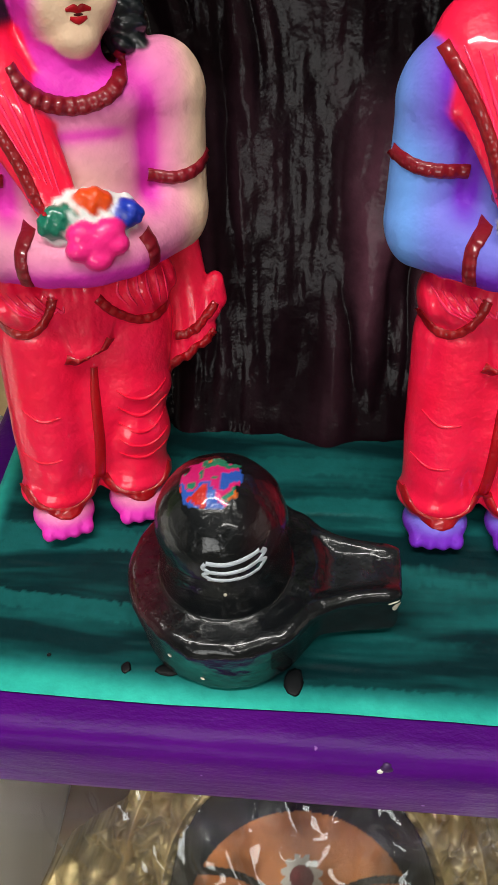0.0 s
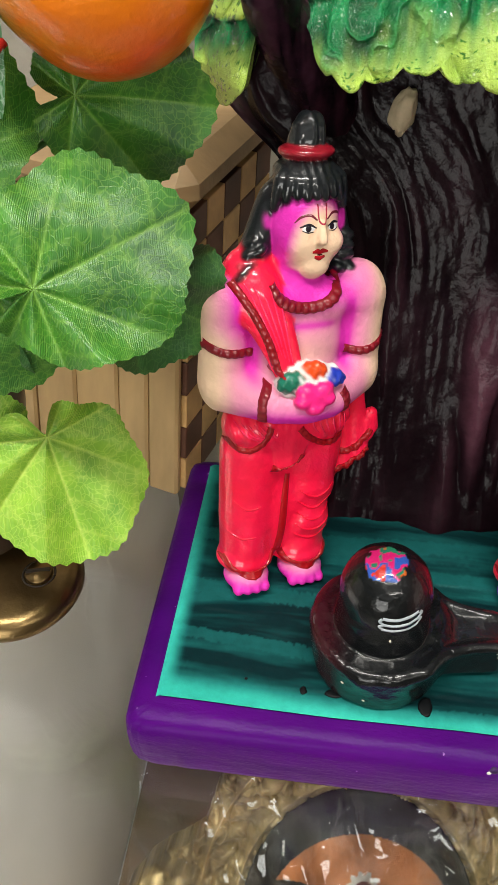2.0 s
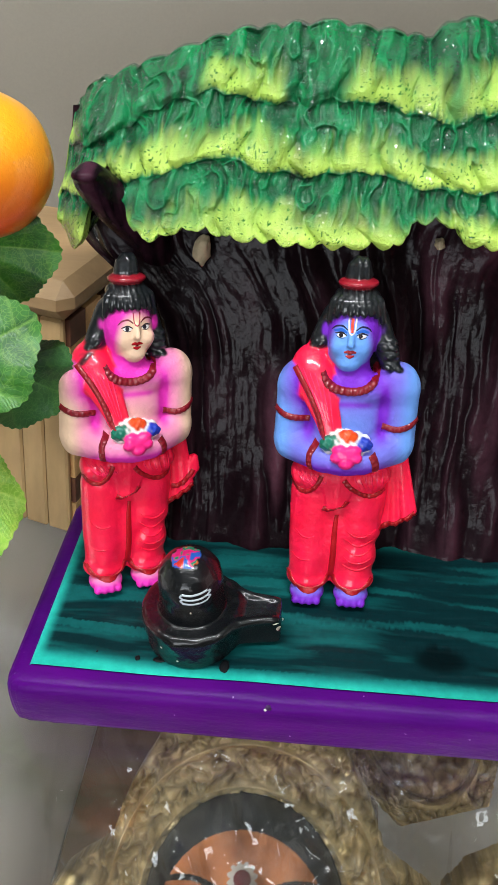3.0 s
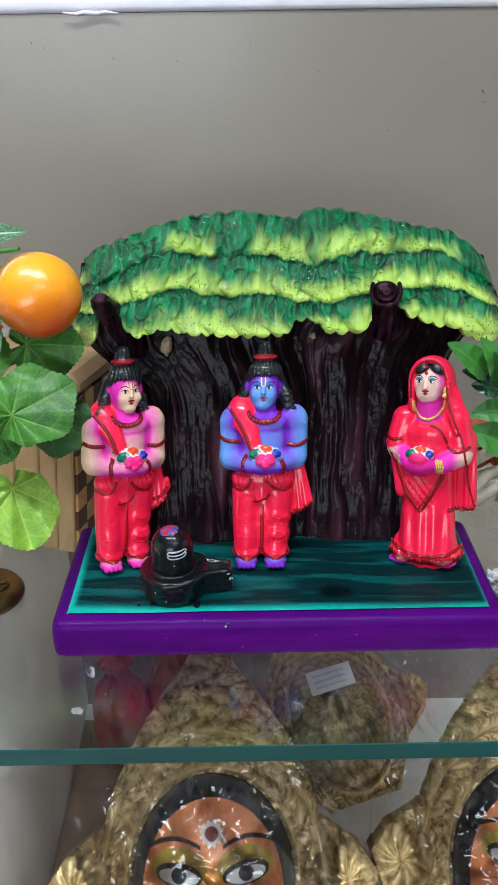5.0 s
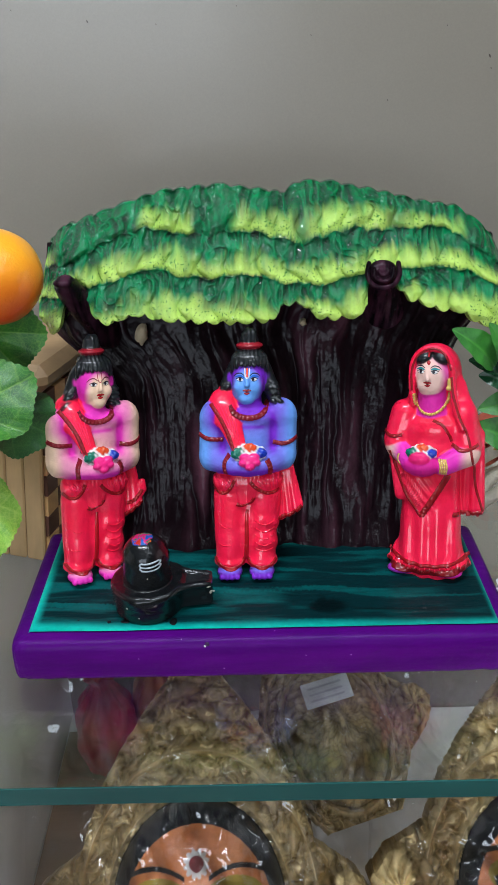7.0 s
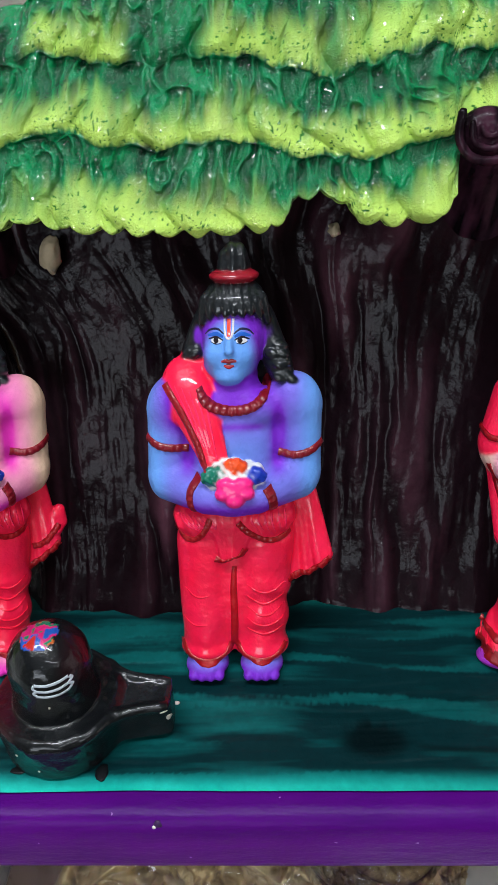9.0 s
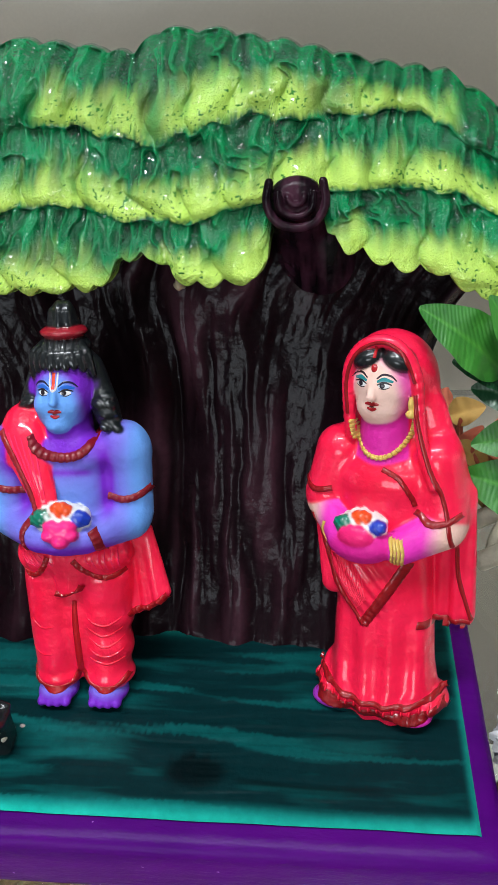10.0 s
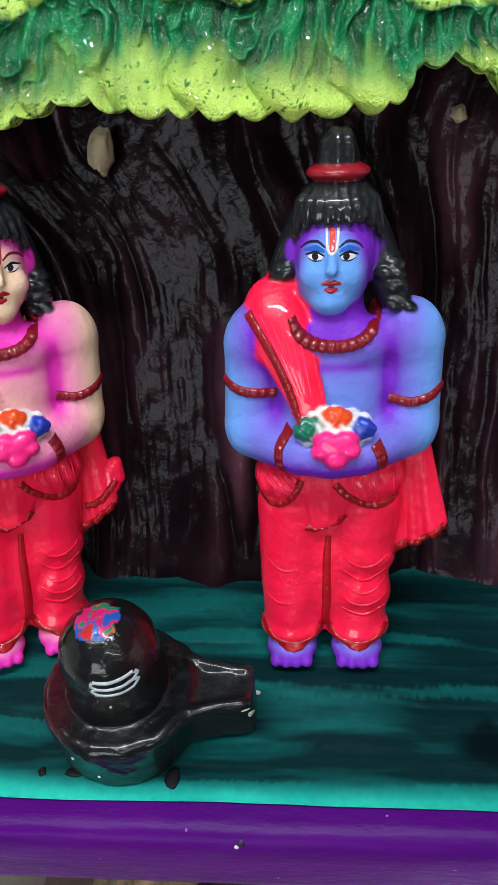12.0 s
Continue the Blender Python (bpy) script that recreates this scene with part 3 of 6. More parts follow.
def tree_trunk():
    nz, nx = 190, 420
    t = np.linspace(0, 1, nz)
    z = 0.024 + t * 0.196
    left = np.interp(z, [0.024, 0.06, 0.11, 0.13, 0.145, 0.156, 0.165, 0.175, 0.22], [-0.106, -0.104, -0.104, -0.106, -0.112, -0.128, -0.141, -0.145, -0.14])
    right = np.interp(z, [0.024, 0.06, 0.11, 0.14, 0.158, 0.172, 0.185, 0.22], [0.118, 0.119, 0.124, 0.130, 0.138, 0.152, 0.166, 0.16])
    kern = np.hanning(47) / np.hanning(47).sum()
    left, right = (np.convolve(np.pad(q, 23, mode="edge"), kern, "valid") for q in (left, right))
    s = np.linspace(0, 1, nx)
    Z, S = np.meshgrid(z, s, indexing="ij")
    L, R = left[:, None], right[:, None]
    # the fibres follow the outline only near its rims
    X = L + (R - L) * S
    warp = 0.007 * (fbm(X * 30, Z * 14, 61, 3) - 0.5) + 0.004 * (fbm(X * 90, Z * 45, 62, 2) - 0.5)
    q = (-0.096 + 0.214 * S) + warp
    r1 = np.abs(fbm(q * 62, Z * 11, 71, 2) - 0.5) * 2
    r2 = np.abs(fbm(q * 210, Z * 16, 72, 2) - 0.5) * 2
    r3 = fbm(q * 700, Z * 60, 73, 2)
    big = fbm(q * 38, Z * 4, 74, 2)
    h = 0.0090 * (big - 0.5) + 0.0050 * sstep(0.0, 0.75, r1) * (0.4 + 0.9 * fbm(X * 35, Z * 9, 77, 2)) + 0.0005 * sstep(0.0, 0.6, r2) + 0.0003 * r3 + 0.0007 * (fbm(X * 240, Z * 150, 85, 2) - 0.5)
    rim = np.minimum(S, 1 - S) * (R - L)
    Y = trunk_y(Z) - h + 0.012 * (1 - sstep(0, 0.014, rim))
    Y = Y - 0.006 * np.exp(-((Z - 0.027) / 0.010) ** 2)
    nb = X.copy()
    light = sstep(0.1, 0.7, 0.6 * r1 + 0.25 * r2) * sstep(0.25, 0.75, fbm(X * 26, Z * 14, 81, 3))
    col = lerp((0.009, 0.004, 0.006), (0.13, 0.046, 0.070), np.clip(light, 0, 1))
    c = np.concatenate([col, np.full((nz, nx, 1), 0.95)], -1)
    front = np.stack([nb, Y, Z], -1)
    rear = np.stack([nb, trunk_y(Z) + 0.016, Z], -1)[:, ::-1][:, ::30]
    P = np.concatenate([front, rear], 1)
    C = np.concatenate([c, np.tile((0.02, 0.015, 0.018, 0.4), (*rear.shape[:2], 1))], 1)
    n2 = P.shape[1]
    f = grid_faces(nz, n2).tolist()
    f += [[i * n2 + n2 - 1, i * n2, (i + 1) * n2, (i + 1) * n2 + n2 - 1] for i in range(nz - 1)]
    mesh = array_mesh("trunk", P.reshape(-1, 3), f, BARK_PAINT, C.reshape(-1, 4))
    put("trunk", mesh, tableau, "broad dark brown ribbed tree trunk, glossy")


tree_trunk()

# limb stubs that come through the foliage, bare plaster scars where paint is missing
CLAY_BARE = plain("bare_plaster", (0.5, 0.4, 0.26), 0.8, vary=0.2, scale=200)
clay = Clay((-135, 85, 135), (-80, 175, 222), 0.8)
bark = lambda x, y, z: lerp((0.006, 0.003, 0.005), (0.06, 0.02, 0.036), sstep(0.3, 0.8, fbm(x * 0.35, z * 0.06, 91)))
grain = lambda x, y, z: 0.7 * np.sin(x * 1.7 + 0.3 * z) * np.cos(0.2 * z)
clay.rope([(-98, 160, 152), (-104, 150, 172), (-112, 131, 192), (-117, 116, 208)], [12, 11, 9, 7], bark, 2, 4, gloss=0.9)
clay.ell((-117.5, 112, 211), (6, 5, 3), bark, 1, gloss=0.9)
put("limb", clay.mesh("limb", BARK_PAINT, Matrix.Diagonal((1, 1, 1, 1))), tableau, "short dark limb coming through the foliage")
clay = Clay((50, 95, 122), (125, 195, 228), 0.8)
clay.rope([(92, 186, 120), (87, 169, 165), (80, 145, 195), (78, 131, 208)], [30, 19, 11.5, 9], bark, 2, 4, gloss=0.9)
clay.ell((78, 124.5, 210), (9.8, 6, 8.0), bark, 1, gloss=0.95)
clay.rope([(69, 121, 217), (68.2, 119.0, 210), (71.6, 117.6, 204.4), (78, 117.0, 202.6), (84.4, 117.6, 204.4), (87.8, 119.0, 210), (87, 121, 217)], 1.5, bark, 0.6, 4, gloss=0.95)
clay.rope([(75, 118.6, 213), (76, 117.8, 211), (78, 117.6, 210.2), (80, 117.8, 211), (81, 118.6, 213)], 0.9, bark, 0.5, 4, gloss=0.95)
clay.rope([(72, 119, 214), (73, 118.0, 208.6), (78, 117.6, 206.4), (83, 118.0, 208.6), (84, 119, 214)], 1.1, bark, 0.5, 4, gloss=0.95)
put("limb", clay.mesh("limb", BARK_PAINT, Matrix.Diagonal((1, 1, 1, 1))), tableau, "dark sawn limb with a ringed knot")
for x, z, rx, rz, a in ((-0.0765, 0.167, 0.0036, 0.0075, 12), (0.0305, 0.1725, 0.0024, 0.0022, 0)):
    y = trunk_y(z) - 0.0085
    bm = bmesh.new()
    bmesh.ops.create_icosphere(bm, subdivisions=3, radius=1.0)
    for v in bm.verts:
        k = 1 + 0.5 * (noise.noise(v.co * 1.7 + Vector((x * 90, 0, 0))))
        v.co = Vector((v.co.x * rx * k, v.co.y * 0.004, v.co.z * rz * k))
    bmesh.ops.transform(bm, matrix=Matrix.Translation((x, y, z)) @ Matrix.Rotation(radians(a), 4, "Y"), verts=bm.verts)
    part("bare_scar", bm, CLAY_BARE, tableau, "unpainted pale plaster scar on the bark")


def canopy():
    """The crown of the plaster tree: three overlapping tiers of leaf clumps."""
    nx, nv = 620, 250
    s = np.linspace(0, 1, nx)
    X0 = -0.1445 + 0.3185 * s
    top = np.interp(X0, [-0.1445, -0.14, -0.125, -0.10, -0.075, -0.055, -0.02, 0.008, 0.017, 0.03, 0.05, 0.08, 0.105, 0.13, 0.15, 0.163, 0.174],
                    [0.206, 0.224, 0.238, 0.247, 0.255, 0.2605, 0.2625, 0.2585, 0.256, 0.264, 0.2625, 0.257, 0.250, 0.246, 0.233, 0.218, 0.196])
    bot = np.interp(X0, [-0.1445, -0.14, -0.132, -0.126, -0.122, -0.119, -0.113, -0.1095, -0.105, -0.10, -0.09, -0.075, -0.06, -0.04, -0.018, 0.006, 0.0135, 0.017, 0.028, 0.037, 0.05, 0.063, 0.068, 0.0705, 0.086, 0.0885, 0.094, 0.11, 0.128, 0.14, 0.155, 0.165, 0.174],
                    [0.192, 0.178, 0.1745, 0.1765, 0.185, 0.203, 0.207, 0.202, 0.194, 0.186, 0.184, 0.189, 0.185, 0.184, 0.182, 0.183, 0.188, 0.193, 0.193, 0.184, 0.183, 0.185, 0.193, 0.2085, 0.2085, 0.200, 0.195, 0.190, 0.186, 0.178, 0.177, 0.179, 0.188])
    scal = np.abs(np.sin(X0 * 330 + 2.5 * fbm(X0 * 40, X0 * 0, 15))) 
    open_gap = (bot > 0.204) & (X0 > -0.13) & (X0 < 0.1)
    bot = bot - 0.0028 * scal * ~open_gap + 0.001
    top = top - 0.0055 + 0.0020 * np.abs(np.sin(X0 * 260 + 3 * fbm(X0 * 30, X0 * 0, 16)))
    v = np.linspace(0, 1, nv)
    V = np.tile(v, (nx, 1))
    Xg = np.tile(X0[:, None], (1, nv))
    wav = 0.3 * (fbm(Xg * 26, V * 2, 17, 3) - 0.5) + 0.05 * np.sin(Xg * 38 + 0.8)
    Z = bot[:, None] + (top - bot)[:, None] * V
    # height over the foot of the crown, along its face
    full_bot = np.interp(X0, [-0.1445, -0.1, 0.0, 0.1, 0.174], [0.18, 0.183, 0.183, 0.187, 0.18])
    G = np.clip((Z - full_bot[:, None]) / (top - full_bot)[:, None], -0.1, 1)
    T = np.clip((G + wav * sstep(0, 0.2, G) * (1 - sstep(0.85, 1, G))) * 3.0, 0, 2.9999)
    tier = np.floor(T)
    ph = T - tier
    # each tier swells out to its lower lip and tucks under the next one
    lip = sstep(-0.05, 0.2, ph) * (1 - sstep(0.3, 0.9, ph))
    run = Xg * (165 + 22 * tier) + tier * 1.3 + 3.0 * fbm(Xg * 34, tier * 3.1, 18, 2) + 0.5 * np.sin(Z * 300)
    finger = np.abs(np.sin(run)) ** 0.55
    blob = fbm(Xg * 120, Z * 120, 19, 3)
    fur = fbm(Xg * 900, Z * 160 + 20 * fbm(Xg * 60, Z * 60, 22, 2), 20, 2)
    swirl = 3.5 * fbm(Xg * 70, Z * 70, 24, 2)
    curl = (1 - np.abs(fbm(Xg * 260 + swirl, Z * 90 + swirl, 25, 2) - 0.5) * 2) ** 3
    leafy = sstep(0.32, 0.55, ph) * (1 - sstep(0.93, 1.0, ph))
    out = 0.0028 * lip * (0.3 + 0.8 * finger) + 0.0026 * finger * (1 - leafy) + 0.006 * (fbm(Xg * 60, Z * 60, 35, 2) - 0.5) + 0.002 * (blob - 0.5) + 0.0006 * (fur - 0.5) + 0.0026 * (curl - 0.3) * leafy + 0.003 * (fbm(Xg * 210, Z * 170, 37, 2) - 0.5) * leafy
    base_y = 0.112 + 0.047 * np.clip(G, 0, 1) ** 1.15
    round_top = 0.006 * sstep(0.9, 1.0, V) ** 2 + 0.009 * (1 - sstep(0.0, 0.05, V)) ** 2
    ends = 0.03 * (1 - np.minimum(sstep(0, 0.028, Xg - X0[0]), sstep(0, 0.03, X0[-1] - Xg))) ** 1.5
    Y = base_y - out + round_top + ends
    Xp = Xg + 0.0012 * (fbm(Z * 160, Xg * 60, 25, 2) - 0.5)
    lime, deep, mid = np.array((0.53, 0.76, 0.13)), np.array((0.0, 0.026, 0.010)), np.array((0.0, 0.20, 0.055))
    # lime on each lip, deep green above it, the brush edge ragged
    rag = ph + 0.40 * (fbm(Xg * 80, Z * 70, 26, 3) - 0.5) + 0.22 * (fbm(Xg * 420, Z * 70, 38, 2) - 0.5) - 0.08 * (finger - 0.6)
    w = (1 - sstep(0.08, 0.66, rag)) * sstep(-0.02, 0.1, ph + 0.1 * (fur - 0.5) + np.where(tier == 0, 1, 0))
    w = w * np.where(tier == 2, 0.8 * sstep(0.42, 0.62, fbm(Xg * 34, Z * 0, 27, 2)), 1.0)
    w = np.clip(w, 0, 1)
    green = deep + (mid - deep) * np.clip(0.75 * curl + 0.7 * fbm(Xg * 120, Z * 120, 28, 3) - 0.18, 0, 1)[..., None]
    col = green * (1 - w[..., None]) + lime * w[..., None] * (0.8 + 0.25 * fbm(Xg * 60, Z * 60, 29)[..., None])
    # stippled green flecks on the lime
    fleck = (vnoise(Xg * 1300, Z * 1300, 33) > 0.83) & (fbm(Xg * 45, Z * 45, 34, 2) > 0.47)
    col = np.where((fleck & (w > 0.4))[..., None], np.array((0.03, 0.16, 0.02)), col)
    c = np.concatenate([col, np.full((nx, nv, 1), 0.95)], -1)
    front = np.stack([Xp, Y, Z], -1)
    rear_z = np.linspace(1, 0, 6)[None, :]
    rear = np.stack([np.tile(X0[:, None], (1, 6)), np.maximum(Y[:, -1:], 0.150) * np.ones((1, 6)) + 0.006 - 0.02 * (1 - rear_z), bot[:, None] + (top - bot)[:, None] * rear_z], -1)
    P = np.concatenate([front, rear], 1)
    C = np.concatenate([c, np.tile((0.01, 0.09, 0.03, 0.6), (nx, 6, 1))], 1)
    n2 = nv + 6
    f = grid_faces(nx, n2).tolist()
    f += [[i * n2 + n2 - 1, i * n2, (i + 1) * n2, (i + 1) * n2 + n2 - 1] for i in range(nx - 1)]
    f += [[j for j in range(n2)], [(nx - 1) * n2 + j for j in range(n2)][::-1]]
    mt = Nodes("glittered_green_enamel")
    a = mt.attr("paint")
    mt.colour(a.outputs["Color"])
    vor = mt.n("TexVoronoi", Scale=900.0)
    mt.link(mt.coords(), vor.inputs["Vector"])
    mt.rough(0.13).set(Coat_Roughness=0.06, Specular_IOR_Level=0.42)
    # glitter: scattered flakes in the varnish, each with a tilt of its own
    flake = mt.n("MapRange")
    sepc = mt.n("SeparateColor")
    mt.link(vor.outputs["Color"], sepc.inputs[0])
    mt.link(sepc.outputs[0], flake.inputs["Value"])
    flake.inputs["From Min"].default_value, flake.inputs["From Max"].default_value = 0.83, 0.85
    mt.link(flake.outputs["Result"], mt.b.inputs["Coat Weight"])
    geo, off, add, nrm = mt.n("NewGeometry"), mt.n("VectorMath"), mt.n("VectorMath"), mt.n("VectorMath")
    off.operation, add.operation, nrm.operation = "SUBTRACT", "ADD", "NORMALIZE"
    mt.link(vor.outputs["Color"], off.inputs[0])
    off.inputs[1].default_value = (0.9, 0.5, 0.5)
    mt.link(geo.outputs["Normal"], add.inputs[0])
    mt.link(off.outputs[0], add.inputs[1])
    mt.link(add.outputs[0], nrm.inputs[0])
    mt.link(nrm.outputs[0], mt.b.inputs["Coat Normal"])
    mix = mt.n("Math")
    mix.operation = "ADD"
    mt.link(mt.noise(330, 5, 0.7), mix.inputs[0])
    mt.link(mt.noise(1400, 2, 0.6), mix.inputs[1])
    mt.bump(mix.outputs[0], 0.0006)
    put("foliage", array_mesh("foliage", P.reshape(-1, 3), f, mt.mat, C.reshape(-1, 4)), tableau, "glossy green and lime plaster foliage with glitter")


canopy()


# ---- the figurines: each one cast piece ----
def lean(x, y, z, degrees, turn=0.0):
    return Matrix.Translation((x, y, z)) @ Matrix.Rotation(radians(-degrees), 4, "X") @ Matrix.Rotation(radians(turn), 4, "Z")


def spray(a, b, fn):
    return lambda x, y, z: lerp(a, b, np.clip(fn(x, y, z), 0, 1))


def offering(c, cx, y0, z0, s=1.0):
    """Petals heaped on a white cloth in the hands."""
    rag = lambda x, y, z: 0.7 * np.sin(1.1 * x + 0.4 * z) * np.cos(0.9 * z + 0.6 * x)
    c.ell((cx, y0 + 3.6, z0 + 1.2), (10.6 * s, 5.6, 6.2 * s), WHITE, 0.6, gloss=0.6, ripple=rag)
    for dx, dy, dz, r, tone in ((-6.8, 0.6, 2.4, 4.4, (0.005, 0.16, 0.10)), (0.2, 1.2, 5.2, 4.3, (0.75, 0.07, 0.01)), (6.8, 0.8, 2.4, 3.9, (0.012, 0.04, 0.42))):
        c.ell((cx + dx * s, y0 + dy, z0 + dz * s), (r * s * 1.08, 2.6, r * s * 0.8), tone, 0.4, gloss=0.9, ripple=lambda x, y, z: 0.35 * np.sin(2.1 * x + 0.8 * z) * np.cos(1.7 * z))


def heart_petal(c, cx, y0, z0):
    for dx, dz, r in ((0.0, -0.4, 4.6), (-2.8, 1.8, 3.0), (2.8, 1.9, 3.0), (4.0, -0.8, 2.6), (-3.8, -1.0, 2.6), (0.2, -3.2, 2.8)):
        c.ell((cx + dx, y0 - 0.8 + 0.25 * dz, z0 + dz), (r * 1.1, 2.6, r * 0.9), (0.9, 0.02, 0.22), 0.7, gloss=0.8)


def painted_face(c, fx, ze, marks, lid, brow):
    """Eyes, brows, lips and forehead mark of a figurine; ze is the height of the eyes."""
    ink, white = (0.012, 0.008, 0.014), (0.7, 0.68, 0.68)
    for s in (-1, 1):
        c.stroke([(fx + s * 1.7, ze + 2.3), (fx + s * 3.8, ze + 3.7), (fx + s * 6.4, ze + 3.2), (fx + s * 8.2, ze + 1.5)], [0.5, 0.8, 0.7, 0.3], brow, 0.08)
        if lid:
            c.stroke([(fx + s * 1.9, ze + 1.3), (fx + s * 4.2, ze + 2.1), (fx + s * 7.2, ze + 1.3)], [0.8, 1.6, 0.7], lid, 0.06)
        c.dab(fx + s * 4.2, ze - 0.1, 2.0, 0.85, white, 0.06)
        c.dab(fx + s * 4.0 - 0.3, ze, 1.0, 0.95, ink, 0.12)
        c.stroke([(fx + s * 1.9, ze + 0.2), (fx + s * 4.2, ze + 1.15), (fx + s * 6.8, ze + 0.3)], [0.4, 0.8, 0.4], ink, 0.1)
        c.stroke([(fx + s * 2.6, ze - 0.9), (fx + s * 4.4, ze - 1.1), (fx + s * 6.2, ze - 0.5)], [0.2, 0.4, 0.2], ink, 0.08)
    zl = ze - 7.6
    c.stroke([(fx - 2.5, zl + 0.7), (fx - 0.9, zl + 0.95), (fx, zl + 0.6), (fx + 0.9, zl + 0.95), (fx + 2.5, zl + 0.7)], [0.7, 1.6, 1.2, 1.6, 0.7], (0.36, 0.003, 0.01), 0.25)
    c.stroke([(fx - 1.7, zl - 0.7), (fx, zl - 1.15), (fx + 1.7, zl - 0.7)], [0.7, 1.6, 0.7], (0.4, 0.004, 0.012), 0.3)
    c.dab(fx, zl - 0.15, 1.0, 0.28, (0.06, 0.002, 0.004), 0.12)
    for pts, w, tone in marks:
        c.stroke([(fx + a, ze + b) for a, b in pts], w, tone, 0.1)


def man(name, label, skin, shade, face, hair_left, hair_right, cape, marks, lid, brow, m):
    """A robed standing figurine. face: how far its features sit to the side; cape: outer corner and foot of the side cloth."""
    c = Clay((-38, -31, -3), (44, 20, 164), 0.6)
    cloth = spray(PINK_CLOTH, RED, lambda x, y, z: 0.5 + 0.5 * fbm(x * 0.1, z * 0.1, 7))

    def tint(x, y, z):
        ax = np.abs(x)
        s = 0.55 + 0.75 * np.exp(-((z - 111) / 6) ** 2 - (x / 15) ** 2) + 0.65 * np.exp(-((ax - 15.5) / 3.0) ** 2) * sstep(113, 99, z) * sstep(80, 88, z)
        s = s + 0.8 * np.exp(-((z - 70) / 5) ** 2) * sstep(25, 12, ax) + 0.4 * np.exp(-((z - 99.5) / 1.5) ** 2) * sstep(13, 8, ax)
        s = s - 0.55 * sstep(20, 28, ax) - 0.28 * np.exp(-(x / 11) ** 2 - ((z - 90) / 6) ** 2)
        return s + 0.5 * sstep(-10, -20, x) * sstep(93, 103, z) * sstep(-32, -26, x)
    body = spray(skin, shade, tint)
    fold = lambda x, y, z: 0.75 * np.sin(0.42 * z + 0.16 * np.abs(x - 10) + 1.2 * fbm(x * 0.12, z * 0.08, 12, 2)) * sstep(10, 22, z) * sstep(46, 30, z) * sstep(2, 8, x) + 1.3 * (fbm(x * 0.09, z * 0.06, 13, 2) - 0.5)
    pleat = lambda x, y, z: 0.35 * np.sin(1.5 * x + 0.45 * z)
    # robe: two trouser legs with a stripe between, hips, drapes at the waist
    for s in (-1, 1):
        c.cone((s * 10.0, 0, 54), (s * 10.3, -0.5, 14), 11.4, 9.6, cloth, 2.2, 0.95, 0.92, fold)
        c.ell((s * 10.3, -0.8, 9.2), (10.4, 9.8, 4.8), cloth, 2.2, gloss=0.92)
        c.ell((s * 12, -3.4, 63), (10.5, 8.4, 7.2), cloth, 1.6, (0, s * -18, 0), 0.92, pleat)
    c.ell((0, 0, 63), (21.5, 12.0, 11.5), cloth, 2.5, gloss=0.92)
    c.ell((0, -4.5, 34), (5, 4.5, 22), cloth, 3, gloss=0.92)
    for k in range(-3, 4):
        c.cone((k * 2.6, -10.6 + 0.22 * abs(k), 69), (k * 1.15 - 0.4, -11.2 + 0.4 * abs(k), 51.5 + 0.5 * k), 1.6, 1.3, cloth, 0.6, gloss=0.92)
    # side cloth: long folds to a ruffled foot
    for k in range(7):
        t = k / 6
        foot = (20 + (cape[0] - 22.5) * t, 3 - 1.5 * (k % 2) - 3 * t, cape[1] + 8.5 * t ** 1.6)
        c.cone((18.5 + 9.0 * t, 2, 72), foot, 2.0, 2.5, cloth, 1.0, 0.9, 0.88)
        if cape[2]:
            c.cone((foot[0] + 2.2, foot[1] + 1, foot[2] + 11 + t), (foot[0] + 2.6, foot[1] + 0.5, foot[2] + 7), 2.4, 2.8, cloth, 0.8, 0.9, 0.88)
    # feet with toes
    bare = spray(shade, skin, lambda x, y, z: 0.45 * sstep(3, 7, z))
    for s in (-1, 1):
        c.ell((s * 10.4, -4.5, 3.0), (8.2, 9.0, 4.6), bare, 1.5, gloss=0.45)
        for k in range(4):
            c.ell((s * 10.4 + (k - 1.5) * 3.3, -12.0 + 0.5 * abs(k - 1.5), 1.6), (1.9, 2.6, 2.0), bare, 1.0, gloss=0.45)
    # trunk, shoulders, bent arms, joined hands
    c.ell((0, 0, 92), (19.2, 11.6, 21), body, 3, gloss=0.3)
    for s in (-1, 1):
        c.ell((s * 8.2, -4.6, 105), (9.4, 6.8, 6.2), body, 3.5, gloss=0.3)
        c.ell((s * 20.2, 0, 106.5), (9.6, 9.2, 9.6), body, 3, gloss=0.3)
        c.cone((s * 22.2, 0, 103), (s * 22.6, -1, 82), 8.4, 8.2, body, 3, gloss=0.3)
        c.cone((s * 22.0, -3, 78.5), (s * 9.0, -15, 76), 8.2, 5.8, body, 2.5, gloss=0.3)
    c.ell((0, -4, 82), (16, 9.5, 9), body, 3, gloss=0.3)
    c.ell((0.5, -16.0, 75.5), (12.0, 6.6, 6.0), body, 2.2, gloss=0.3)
    offering(c, 0.8, -19.5, 82.6)
    heart_petal(c, 1.0, -21.0, 80.8)
    # sash over one shoulder
    c.rope([(-12, 8, 112), (-16.2, 0.5, 114.2), (-14.6, -7.2, 108), (-10.4, -11.4, 99.5), (-7.2, -13.2, 92), (-5.8, -15.0, 87)], [6.0, 7.6, 6.6, 4.9, 3.7, 2.8], cloth, 1.2, 6, 0.42, 0.95)
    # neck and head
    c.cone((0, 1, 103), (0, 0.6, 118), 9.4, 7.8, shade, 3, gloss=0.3)
